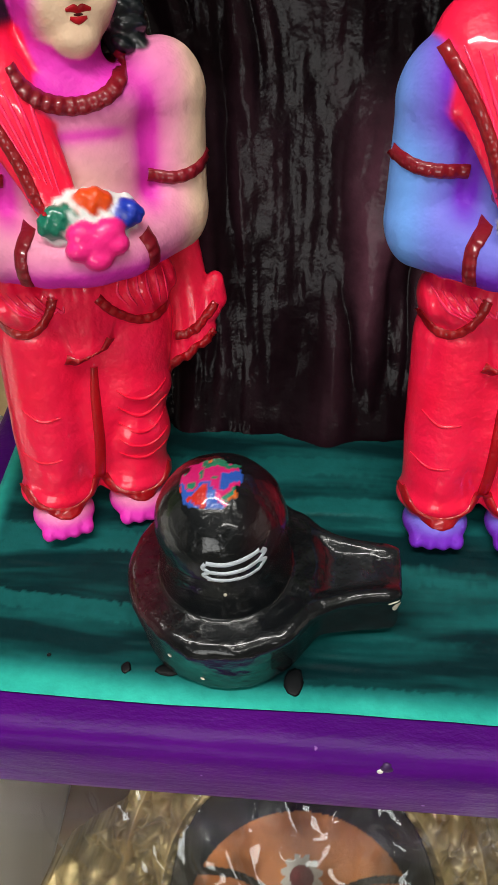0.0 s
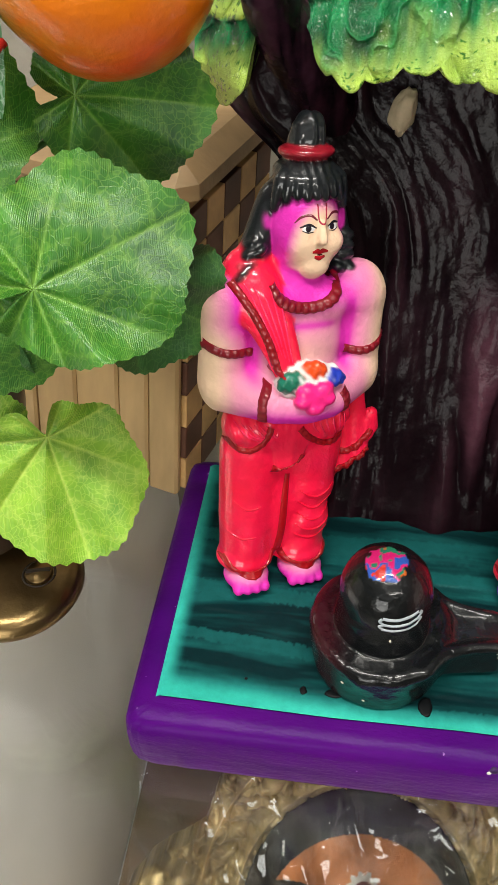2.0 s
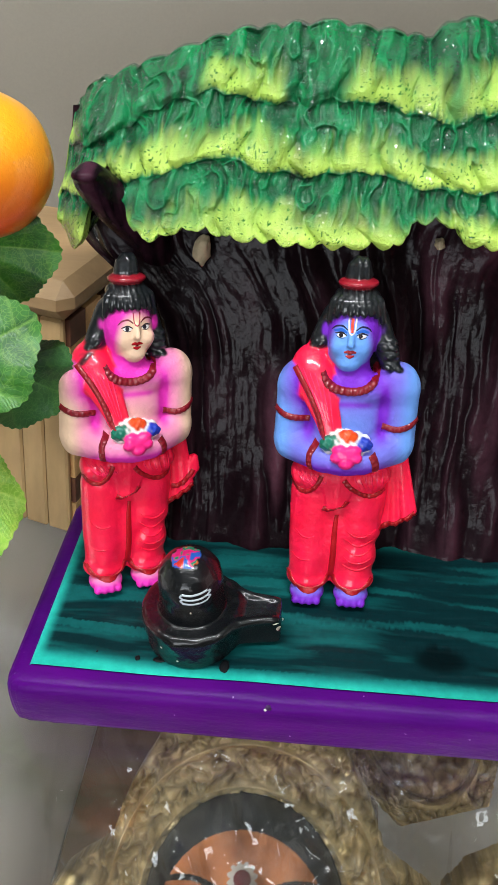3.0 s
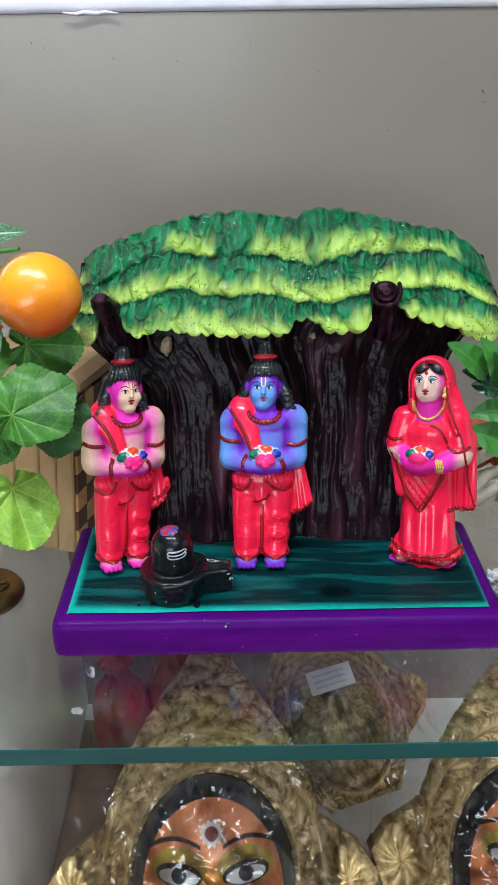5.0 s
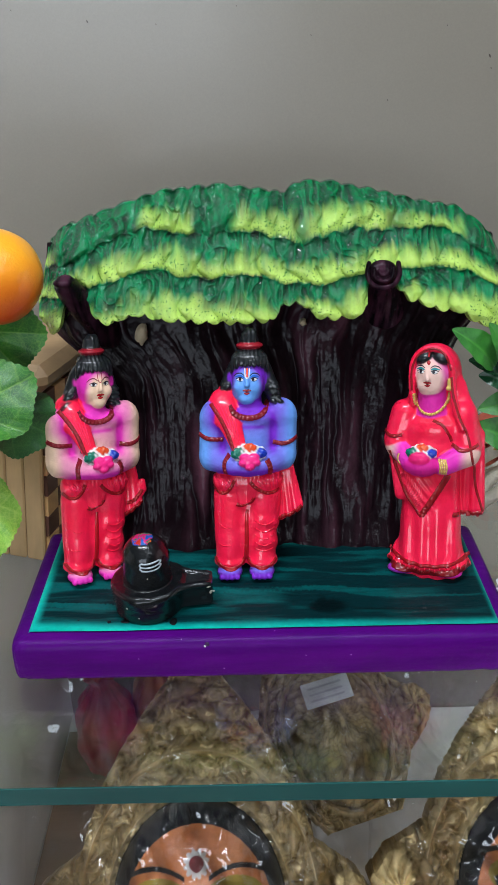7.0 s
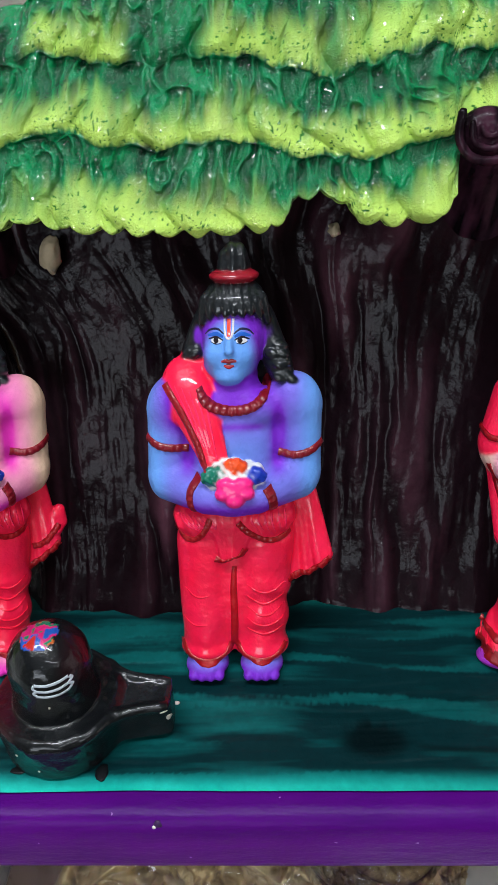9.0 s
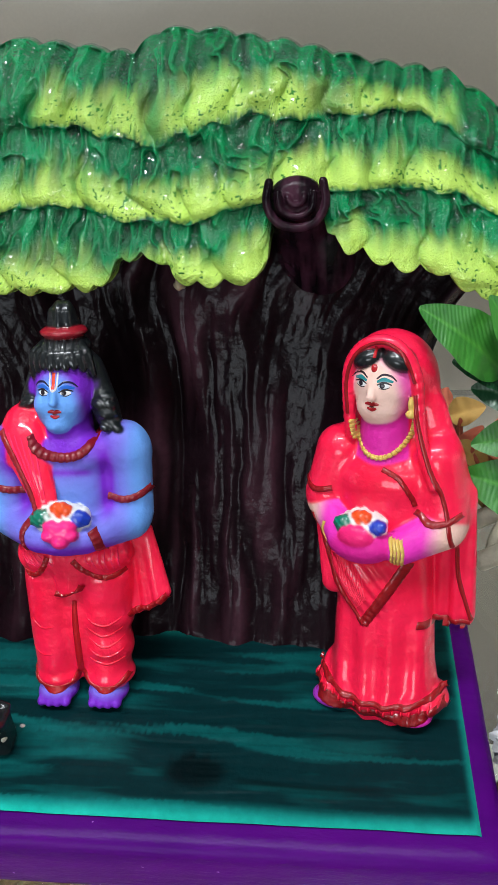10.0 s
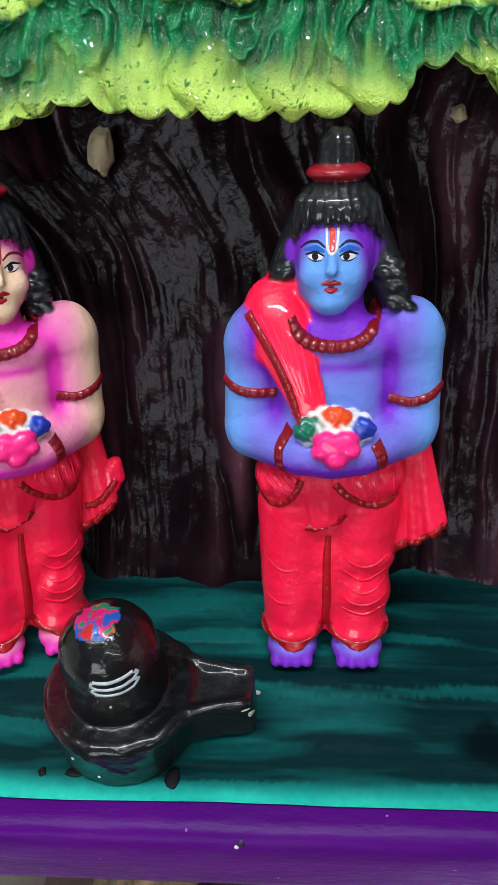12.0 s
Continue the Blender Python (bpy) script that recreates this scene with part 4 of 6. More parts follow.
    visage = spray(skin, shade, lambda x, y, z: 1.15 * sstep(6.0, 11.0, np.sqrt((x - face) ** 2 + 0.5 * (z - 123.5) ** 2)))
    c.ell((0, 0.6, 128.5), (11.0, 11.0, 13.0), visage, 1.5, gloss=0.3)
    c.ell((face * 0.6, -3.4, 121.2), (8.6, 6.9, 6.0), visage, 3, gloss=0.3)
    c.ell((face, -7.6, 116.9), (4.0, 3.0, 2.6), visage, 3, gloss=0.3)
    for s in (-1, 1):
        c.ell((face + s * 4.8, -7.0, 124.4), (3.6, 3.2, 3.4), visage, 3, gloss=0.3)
        c.ell((s * 11.6, 0.5, 129), (1.7, 2.6, 3.8), shade, 1.0, gloss=0.3)
    c.cone((face, -10.2, 130.5), (face, -11.8, 126.0), 0.9, 1.5, visage, 1.5, gloss=0.3)
    # hair in combed strands, rolled up into a ringed bun
    strands = lambda x, y, z: 0.32 * np.sin(2.4 * x + 0.5 * np.sin(0.3 * z)) * sstep(8, -4, y)
    c.ell((0, 4, 133), (12.4, 11.2, 11.6), BLACK, 1, gloss=0.95, ripple=strands)
    for k in range(-4, 5):
        c.rope([(k * 1.5, -2.0 + 0.1 * k * k, 145), (k * 2.3, -6.6 + 0.2 * k * k, 142), (k * 2.75 + 0.5, -8.8 + 0.36 * k * k, 138.0 - 0.35 * (k % 2) + 0.05 * k * k - 0.018 * k ** 4)], [1.1, 1.9, 1.2], BLACK, 0.7, 4, gloss=0.95)
    c.ell((0, 9, 121), (13.5, 6, 15), BLACK, 2, gloss=0.95, ripple=strands)
    c.ell((0, 2, 143.5), (9.6, 8.8, 4.8), BLACK, 1.2, gloss=0.95, ripple=strands)
    c.ell((0, 2, 149), (8.5, 8.1, 2.6), (0.28, 0.008, 0.02), 0.4, gloss=0.95)
    c.cone((0, 2, 152.5), (0, 2, 155.0), 5.6, 5.0, BLACK, 0.5, gloss=0.95, ripple=lambda x, y, z: 0.3 * np.sin(1.6 * x + 0.4 * y))
    rnd = random.Random(3)
    for lock, s in ((hair_left, -1), (hair_right, 1)):
        c.rope([(s * 8.5, 3.5, 136)] + lock, [4.4, 4.0, 4.4, 3.2], BLACK, 1.4, 5, gloss=0.95)
        for a, b, d in spline(lock, 5):
            for k in range(2):
                c.ell((a + s * rnd.uniform(-1.5, 3.0), b - 2 + rnd.uniform(-2, 1), d + rnd.uniform(-1.5, 1.5)), (2.6, 2.4, 1.5), BLACK, 0.5, (0, s * 30, 0), 0.95)
    # slip-trailed trims
    c.stroke([(-20.0, 12.5), (-16, 8.2), (-9, 6.6), (-3, 8.4), (-0.6, 13)], 2.6, RED_DARK, 0.8, knobs=0.15)
    c.stroke([(0.6, 13), (3.5, 8.8), (10, 7.0), (15.5, 8.0), (19.6, 11.5)], 2.6, RED_DARK, 0.8, knobs=0.15)
    c.stroke([(0.0, 12), (0.2, 24), (-0.1, 38), (0.2, 46)], [3.0, 3.0, 2.6, 1.8], (0.42, 0.004, 0.01), 0.5)
    c.stroke([(-21.5, 60.5), (-17.5, 57.5), (-13, 58), (-9.8, 62), (-8.2, 66)], 2.4, RED_DARK, 0.8, knobs=0.25)
    c.stroke([(1.6, 64.8), (5, 61), (10, 57.8), (15, 57), (20.5, 58.4)], 2.4, RED_DARK, 0.8, knobs=0.3)
    c.stroke([(-6.6, 50.0), (-3.4, 48.8), (0, 50.0), (2.4, 51), (4.4, 54)], 2.6, RED_DARK, 0.8, knobs=0.3)
    c.stroke([(20.5, cape[1] - 0.5), (24, cape[1] + 1.2), (cape[0] - 8, cape[1] + 2.4), (cape[0] - 3.5, cape[1] + 6.0), (cape[0] - 0.8, cape[1] + 8.0)], 3.2, RED_DARK, 0.9, knobs=0.35)
    if cape[2]:
        c.stroke([(22.5, cape[1] + 8), (26, cape[1] + 8.6), (cape[0] - 5, cape[1] + 11), (cape[0] - 1.0, cape[1] + 16.0)], 2.6, RED_DARK, 0.8, knobs=0.35)
    c.stroke([(-23.6, 114.2), (-20.2, 109.6), (-16.0, 103.2), (-12.8, 97), (-10.6, 91), (-9.6, 87)], 2.7, (0.26, 0.005, 0.01), 0.9, knobs=0.22)
    c.stroke([(-31.0, 94.6), (-26, 92.6), (-20.5, 91.8), (-15.5, 91.4)], 3.0, MAROON, 1.0, knobs=0.25)
    c.stroke([(15.5, 89.4), (21, 88.6), (26, 89.4), (31.2, 91.6)], 3.0, MAROON, 1.0, knobs=0.25)
    c.stroke([(-11.4, 83.4), (-14.2, 79.5), (-14.4, 75), (-13.2, 70.5)], 2.6, MAROON, 1.0, knobs=0.2)
    c.stroke([(11.8, 80.6), (13.6, 77), (14.2, 73), (13.8, 69)], 3.2, MAROON, 1.0, knobs=0.2)
    ring = [(-11.6, 113.6), (-9.6, 109.6), (-5.6, 106.6), (0.2, 105.2), (6.0, 106.4), (10.0, 109.4), (12.0, 113.6)]
    c.stroke(ring, [2.2, 3.4, 3.6, 3.8, 3.6, 3.4, 2.2], MAROON, 1.3, knobs=0.3)
    # thin folds in the cloth
    for z, bow in ((18, 2.4), (22, 2.8), (26.5, 3.0), (31, 3.2), (36, 3.0)):
        c.stroke([(5, z + bow), (9, z + 0.4), (13, z), (18.5, z + bow * 0.9)], [0.2, 1.0, 1.0, 0.2], RED, 0.35, 0.95)
    for x0, z, bow in ((-19, 22, 2), (-18, 34, 3)):
        c.stroke([(x0, z + bow), (x0 + 4, z), (x0 + 9, z + 0.6)], [0.2, 0.9, 0.2], RED, 0.3, 0.95)
    for k in range(6):
        c.stroke([(-20 + 2.0 * k, 68 - 0.3 * k), (-16.5 + 2.0 * k, 64 - 0.3 * k), (-12 + 1.2 * k, 61.5 + 0.5 * k)], [0.2, 0.9, 0.2], PINK_CLOTH, 0.35, 0.95)
        c.stroke([(7 + 2.2 * k, 68.5), (6.5 + 2.4 * k, 65), (9 + 2.0 * k, 61.5 - 0.3 * k)], [0.2, 0.8, 0.2], PINK_CLOTH, 0.35, 0.95)
    for k in range(5):
        c.stroke([(-20 + 2.6 * k, 114.0 - 0.6 * k), (-15.4 + 1.9 * k, 105.4 - 0.6 * k), (-9.8 + 1.2 * k, 94 - k)], [0.3, 0.9, 0.3], PINK_CLOTH, 0.35, 0.95)
    painted_face(c, face, 129.3, marks, lid, brow)
    return put("figurine", c.mesh("figurine", PAINT, m), tableau, label)


def tilted(x, y, z, turn, lean_x, sx=1.0, sz=1.0):
    """Leaning back against the trunk, and by lean_x to the side."""
    side = Matrix(((1, 0, lean_x, 0), (0, 1, 0, 0), (0, 0, 1, 0), (0, 0, 0, 1)))
    return lean(x, y, z, 14.5, turn) @ side @ Matrix.Diagonal((sx, 1, sz, 1))


man("figurine", "pink-skinned plaster figurine in a red robe carrying flowers", CREAM, MAGENTA, 2.4,
    [(-12.4, 2, 127), (-15.0, 0, 119.5), (-18.5, -1.5, 113.5)], [(12.0, 3, 126), (13.2, 2, 119), (13.8, 1, 114.5)], (34, 39, True),
    [([(-1.5, 6.6), (-1.2, 2.4), (0, 1.3), (1.2, 2.4), (1.5, 6.6)], 0.5, (0.4, 0.02, 0.06))], None, (0.16, 0.012, 0.03),
    tilted(-0.1108, 0.0665, 0.0275, 25, 0.055, 0.98, 0.985))
man("figurine", "blue-skinned plaster figurine in a red robe carrying flowers", SKY_BLUE, VIOLET, -1.2,
    [(-12.4, 3, 127), (-13.8, 3, 121), (-15.2, 2, 116.5)], [(12.4, 1.5, 127), (14.8, -0.5, 120.5), (17.0, -1.5, 114.5)], (36.5, 37.5, False),
    [([(-1.5, 7.0), (-1.2, 2.2), (0, 0.9), (1.2, 2.2), (1.5, 7.0)], 0.7, (0.75, 0.7, 0.7)), ([(0, 7.0), (0, 1.6)], 1.3, (0.75, 0.06, 0.03))], (0.02, 0.12, 0.55), (0.012, 0.01, 0.05),
    tilted(-0.0105, 0.066, 0.0275, 0, 0.035))


def woman(label, m):
    c = Clay((-38, -30, -3), (46, 22, 156), 0.6)
    cloth = spray((0.80, 0.006, 0.04), (0.95, 0.014, 0.075), lambda x, y, z: fbm(x * 0.1, z * 0.07, 9))
    skin = spray(MAGENTA, (0.8, 0.5, 0.42), lambda x, y, z: sstep(17, 25, np.abs(x)) * sstep(62, 72, z + 0.3 * np.abs(x)))
    hang = lambda x, y, z: 0.75 * np.sin(0.62 * x + 0.5 * np.sin(z * 0.05)) * sstep(58, 25, z)
    # skirt falling in long folds to a flared, ruffled hem
    c.cone((0, 0, 64), (0.5, 0, 30), 18.0, 19.0, cloth, 2, 0.66, 0.92, hang)
    c.cone((0.5, 0, 30), (1, -1, 10), 19.0, 23.5, cloth, 3, 0.62, 0.92, hang)
    c.ell((1.2, -2.0, 6.5), (27.0, 15.0, 6.0), cloth, 2.5, gloss=0.92, ripple=lambda x, y, z: 0.9 * np.sin(0.75 * x))
    for x in (-16, 14):
        c.ell((x, -9, 1.8), (9, 7.5, 3.2), spray((0.3, 0.03, 0.4), MAGENTA, lambda x, y, z: sstep(-10, 4, x)), 1, gloss=0.5)
    # body and sleeves
    c.ell((0.5, 0, 86), (19.5, 12, 21), cloth, 3, gloss=0.92)
    c.ell((0.5, -5, 95), (15, 7.5, 9), cloth, 4, gloss=0.92)
    c.cone((-17, 0, 103), (-21.5, -2, 86), 9, 8.4, cloth, 3, gloss=0.92)
    c.cone((18.5, 0, 103), (22, -1, 84), 9, 8.8, cloth, 3, gloss=0.92)
    c.cone((-21.5, -3, 82), (-11, -14, 75), 7.0, 6.0, skin, 2, gloss=0.35)
    c.cone((22, -3, 79), (10, -13, 73), 8.4, 6.0, skin, 2, gloss=0.35)
    c.ell((-4, -15.5, 73.5), (12.0, 6.8, 7.4), (0.66, 0.015, 0.26), 2, gloss=0.5)
    offering(c, -3.4, -18.5, 79.5, 0.86)
    c.ell((-4.5, -20.0, 78.0), (6.4, 3.0, 4.4), (0.8, 0.015, 0.16), 0.8, gloss=0.6)
    # veil: over the head, down one side to a hanging corner
    c.ell((0.5, 4, 132), (15.6, 12.5, 15.4), cloth, 2, gloss=0.92)
    c.cone((1, 6, 124), (3, 7, 98), 16, 22, cloth, 3, 0.55, 0.9)
    c.cone((14, 3, 120), (23, 3, 90), 6, 7.5, cloth, 3, 0.6, 0.9)
    crease = lambda x, y, z: 0.45 * np.sin(1.1 * x)
    c.cone((25, 3, 90), (28.5, 4, 43), 6.5, 5.6, cloth, 2.5, 0.6, 0.9, crease)
    c.cone((21, 4, 80), (20, 5, 43), 5.5, 5.5, cloth, 2, 0.6, 0.9, crease)
    c.cone((-24, 0, 84), (-17, -8, 52), 4.0, 4.5, cloth, 2, 0.7, 0.92)
    c.ell((-4, -9.5, 60), (12.5, 5, 17), cloth, 3, (0, -8, 0), 0.92, lambda x, y, z: 0.4 * np.sin(1.2 * x + 0.9 * z))
    # neck, head, hair
    c.cone((0, 0, 102), (0, -1, 120), 10.0, 8.0, (0.62, 0.02, 0.3), 2, gloss=0.35)
    flesh = spray((0.82, 0.54, 0.46), (0.74, 0.1, 0.4), lambda x, y, z: sstep(6.5, 11, np.sqrt((x + 1.5) ** 2 + 0.45 * (z - 127) ** 2)))
    c.ell((0, -2.8, 130), (11.0, 10.0, 12.6), flesh, 0.8, gloss=0.35)
    c.ell((-1.2, -6.4, 121.6), (7.6, 5.2, 5.2), flesh, 3, gloss=0.35)
    c.cone((-2, -12.0, 131.5), (-2, -13.6, 127), 0.9, 1.5, flesh, 1.5, gloss=0.35)
    for s in (-1, 1):
        c.ell((s * 5.0 + 0.3, -5.4, 139.2), (6.2, 6.6, 4.2), BLACK, 0.6, (0, s * 24, 0), 0.95)
    veil_rim = [(-11.4, -5, 110), (-12.2, -6.5, 124), (-11.4, -7.5, 136), (-6.5, -8.0, 143.4), (0.6, -8.2, 145.6), (7, -8.0, 142.8), (11.8, -7, 134), (13.2, -6.5, 119), (15.5, -7.5, 107), (20, -9, 96)]
    c.rope(veil_rim, 2.0, cloth, 1.0, 4, gloss=0.92)
    # gold: beads, ear drop, bangles
    for bx, bz in spline([(-10.6, 116), (-9.4, 110), (-5, 105.6), (1, 104.6), (6.5, 107.4), (9.8, 112.6), (10.6, 117)], 4):
        c.dab(bx, bz, 1.1, 1.0, GOLD, 1.1)
    c.ell((10.6, -8.0, 124.5), (1.2, 1.4, 2.6), GOLD, 0.4, gloss=0.95)
    c.ell((10.6, -8.5, 121.0), (1.9, 1.8, 1.6), GOLD, 0.4, gloss=0.95)
    for k in (-1.8, -0.5, 0.8, 2.1):
        c.stroke([(8.6 + k, 78), (10.0 + k, 73.5), (9.4 + k, 68.5)], 1.2, GOLD, 1.0, knobs=0.2)
    c.stroke([(-18.0, 80), (-18.8, 76), (-17, 72.5)], 1.4, GOLD, 0.9)
    # trims
    dark = (0.26, 0.004, 0.008)
    c.stroke([(-25.2, 12.5), (-20, 10.8), (-10, 8.2), (2, 7.2), (14, 8.2), (22, 10.8), (26.6, 13)], 2.4, dark, 0.9, knobs=0.35)
    c.stroke([(-25.5, 6.8), (-20, 5.0), (-10, 2.6), (2, 2.0), (14, 2.8), (22, 5.2), (27, 7.6)], 4.4, (0.2, 0.004, 0.007), 0.9, knobs=0.35)
    for k in range(17):
        c.dab(-24.5 + 3.1 * k, 4.4 + 0.0075 * (3.1 * k - 25.5) ** 2, 0.5, 1.6, (0.75, 0.01, 0.04), 1.4)
    c.stroke([(-25, 80), (-20.5, 68), (-13, 52), (-5.5, 40.5), (-3.6, 39.2)], 2.2, dark, 0.8, knobs=0.3)
    c.stroke([(-3.6, 39.2), (0, 45), (5, 53.5), (10.5, 63), (12, 66)], 4.2, dark, 0.8, knobs=0.3)
    for k in range(9):
        c.stroke([(-17 + 1.2 * k + 3, 66 - 0.4 * k), (-12 + 1.1 * k, 56 - 0.5 * k), (-6.4 + 0.5 * k, 45 + 0.6 * k)], [0.2, 0.8, 0.3], (0.95, 0.04, 0.1), 0.35, 0.95)
    c.stroke([(-29.5, 92), (-24, 89.5), (-17, 90.5)], 2.4, dark, 0.9, knobs=0.2)
    c.stroke([(13.5, 86), (19, 83), (24.5, 83.4), (29.5, 86)], 2.4, dark, 0.9, knobs=0.2)
    c.stroke([(15.5, 40.0), (21, 39.2), (27, 39.0), (33.0, 39.6)], 3.2, dark, 0.9, knobs=0.2)
    c.stroke([(12, 128), (13.4, 117), (17.5, 104), (23, 92), (26.6, 76), (28.2, 58), (33.2, 41)], 1.6, dark, 0.7, knobs=0.2)
    c.stroke([(-12, 119), (-12, 132), (-8, 141.4), (0.6, 145.4), (8, 141.6), (11.8, 132)], 1.4, dark, 0.6, knobs=0.2)
    c.stroke([(2, 101), (8, 98), (12, 92), (13.5, 88)], 1.8, dark, 0.6, knobs=0.2)
    painted_face(c, -2.0, 131.2, [([(0.3, 9.0), (0.5, 13.0)], 1.0, (0.4, 0.006, 0.01))], (0.02, 0.22, 0.24), (0.03, 0.012, 0.02))
    c.dab(-1.6, 136.8, 1.2, 1.4, (0.35, 0.004, 0.008), 0.4)
    return put("figurine", c.mesh("figurine", PAINT, m), tableau, label)


woman("plaster figurine of a veiled woman in a red sari with gold beads", tilted(0.1095, 0.0675, 0.0275, -20, 0.0))


def stone_emblem():
    """The black domed stone on its round spouted stand."""
    c = Clay((-32, -32, -2), (46, 32, 60), 0.6)
    black = spray((0.005, 0.006, 0.007), (0.016, 0.018, 0.020), lambda x, y, z: fbm(x * 0.2, z * 0.2, 3))
    maroon = spray((0.005, 0.006, 0.007), (0.034, 0.004, 0.008), lambda x, y, z: sstep(-8, -19, x) + 0.7 * sstep(4, 14, x) * sstep(30, 40, z))
    lump = lambda x, y, z: 1.1 * (fbm(x * 0.16 + 9, z * 0.16 + y * 0.12, 5, 3) - 0.5)

    def drum(r0, r1, z0, z1, soft):
        def fn(x, y, z):
            a = np.sqrt(x * x + y * y) - (r0 + (r1 - r0) * np.clip((z - z0) / (z1 - z0), 0, 1)) + soft
            b = np.abs(z - (z0 + z1) / 2) - (z1 - z0) / 2 + soft
            return np.sqrt(np.maximum(a, 0) ** 2 + np.maximum(b, 0) ** 2) + np.minimum(np.maximum(a, b), 0) - soft + lump(x, y, z)
        c.add(fn, (-26, -26, z0), (26, 26, z1), maroon, 1.2, 0.92)

    drum(21.2, 23.0, 0.0, 21.0, 3.4)

    def trough(x, y, z):
        w = np.interp(x, [6, 14, 22, 30, 39], [19, 13.0, 8.6, 6.8, 5.2]).astype(np.float32) if np.ndim(x) else x
        q = [np.abs(x - 22.5) - 15, np.abs(y - 1.5) - w + 2.2, np.abs(z - 10.5) - 6.3]
        out = np.sqrt(sum(np.maximum(v, 0) ** 2 for v in q))
        return out + np.minimum(np.maximum(np.maximum(q[0], q[1]), q[2]), 0) - 2.2 + lump(x, y, z)
    c.add(trough, (5, -18, 1), (42, 22, 20), black, 2.0, 0.92)
    # raised lip round the basin and along the spout
    c.rope([(13.5, -17.5, 19.6), (19.0, -10.5, 18.8), (24, -7.4, 18.6), (31, -5.2, 18.4), (38, -4.2, 18.2)], 1.2, maroon, 2.4, 4, gloss=0.95)
    c.rope([(15.5, 14.5, 19.2), (20, 10.6, 18.8), (28, 8.0, 18.5), (38, 7.2, 18.2)], 1.1, black, 2.2, 4, gloss=0.95)
    tones = 0.7 * np.array([(0.8, 0.02, 0.2), (0.7, 0.03, 0.02), (0.03, 0.12, 0.55), (0.8, 0.02, 0.2), (0.02, 0.25, 0.14), (0.75, 0.14, 0.02), (0.7, 0.02, 0.3)])

    def dome(x, y, z):
        col = maroon(x, y, z)
        pick = (vnoise(x * 0.42, y * 0.42 + z * 0.1, 6) * 3.2 + vnoise(x * 0.22 + 9, y * 0.22, 7) * 4).astype(int) % 7
        rim = 1.3 * np.sqrt((x + 1.2) ** 2 + (y + 1.0) ** 2) + 2.5 * (vnoise(x * 0.5, y * 0.5, 8) - 0.5)
        return np.where(((rim < 8.2) & (z > 40))[:, None], tones[pick], col)
    c.cone((0, 0, 20), (0, 0, 37), 14.9, 13.6, dome, 0.6, gloss=0.97)
    c.ell((0, 0, 37), (14.0, 14.0, 14.0), dome, 1.5, gloss=0.97, ripple=lump)
    chalk = (0.5, 0.55, 0.6)
    for z in (38.2, 35.7, 33.2):
        c.stroke([(-1.2, z + 2.5), (1.9, z + 2.2), (6, z + 2.4), (9.2, z + 2.9)], 1.1, chalk, 0.25)
    c.stroke([(-1.2, 40.7), (-1.9, 39.3), (-0.8, 38.2), (-1.9, 37.1), (-0.6, 35.8)], 0.95, chalk, 0.25)
    c.stroke([(9.4, 41.0), (10.1, 39.8), (9.2, 38.7), (10.1, 37.6), (9.1, 36.2)], 0.95, chalk, 0.25)
    bare = (0.6, 0.55, 0.45)
    for x, z, a, b in ((37.6, 17.0, 1.5, 1.0), (38.6, 11.5, 1.0, 1.4), (-11.0, 12.5, 0.5, 0.5), (-4.0, 6.5, 0.5, 0.4), (2.0, 30.0, 0.4, 0.5)):
        c.dab(x, z, a, b, bare, 0.25, 0.2)
    put("emblem_stone", c.mesh("emblem_stone", ENAMEL, Matrix.Translation((-0.0705, 0.0345, 0.0272))), tableau, "black domed stone on a spouted stand with petals and white marks")


stone_emblem()

# chips and drips on the plinth and the ground
CHIP_WHITE = plain("chipped_plaster", (0.62, 0.6, 0.54), 0.8, vary=0.1, scale=300)
DRIP = plain("black_enamel_drip", (0.003, 0.004, 0.005), 0.5, vary=0.1, Specular_IOR_Level=0.15)


def fleck(name, x, y, z, rx, ry, rz, material, label, seed=0):
    bm = bmesh.new()
    bmesh.ops.create_icosphere(bm, subdivisions=2, radius=1.0)
    for v in bm.verts:
        k = 1 + 0.3 * noise.noise(v.co * 1.5 + Vector((seed * 3.7, 0, 0)))
        v.co = Vector((x + v.co.x * rx * k, y + v.co.y * ry * k, z + v.co.z * rz * k))
    part(name, bm, material, tableau, label)


DENT = plain("dark_violet_dent", (0.03, 0.003, 0.06), 0.5, vary=0.3, scale=400)
fleck("dent", -0.0338, 0.0006, 0.0240, 0.0017, 0.0011, 0.0017, DENT, "dark dent in the purple paint", 2)
fleck("chip", -0.0350, 0.0000, 0.0232, 0.0008, 0.0007, 0.0008, CHIP_WHITE, "small white chip in the purple paint", 1)
fleck("chip", -0.0315, 0.0455, 0.0285, 0.0011, 0.0008, 0.0006, CHIP_WHITE, "white chip beside the stone's spout", 3)
for x, y, rx, ry, sd in ((-0.0935, 0.0175, 0.0012, 0.0015, 4), (-0.1125, 0.0195, 0.0006, 0.0005, 5), (-0.0545, 0.0165, 0.0024, 0.0036, 6), (-0.0835, 0.0175, 0.0030, 0.0016, 7)):
    fleck("drip", x, y, 0.0284, rx, ry, 0.0002, DRIP, "spot of black enamel", sd)


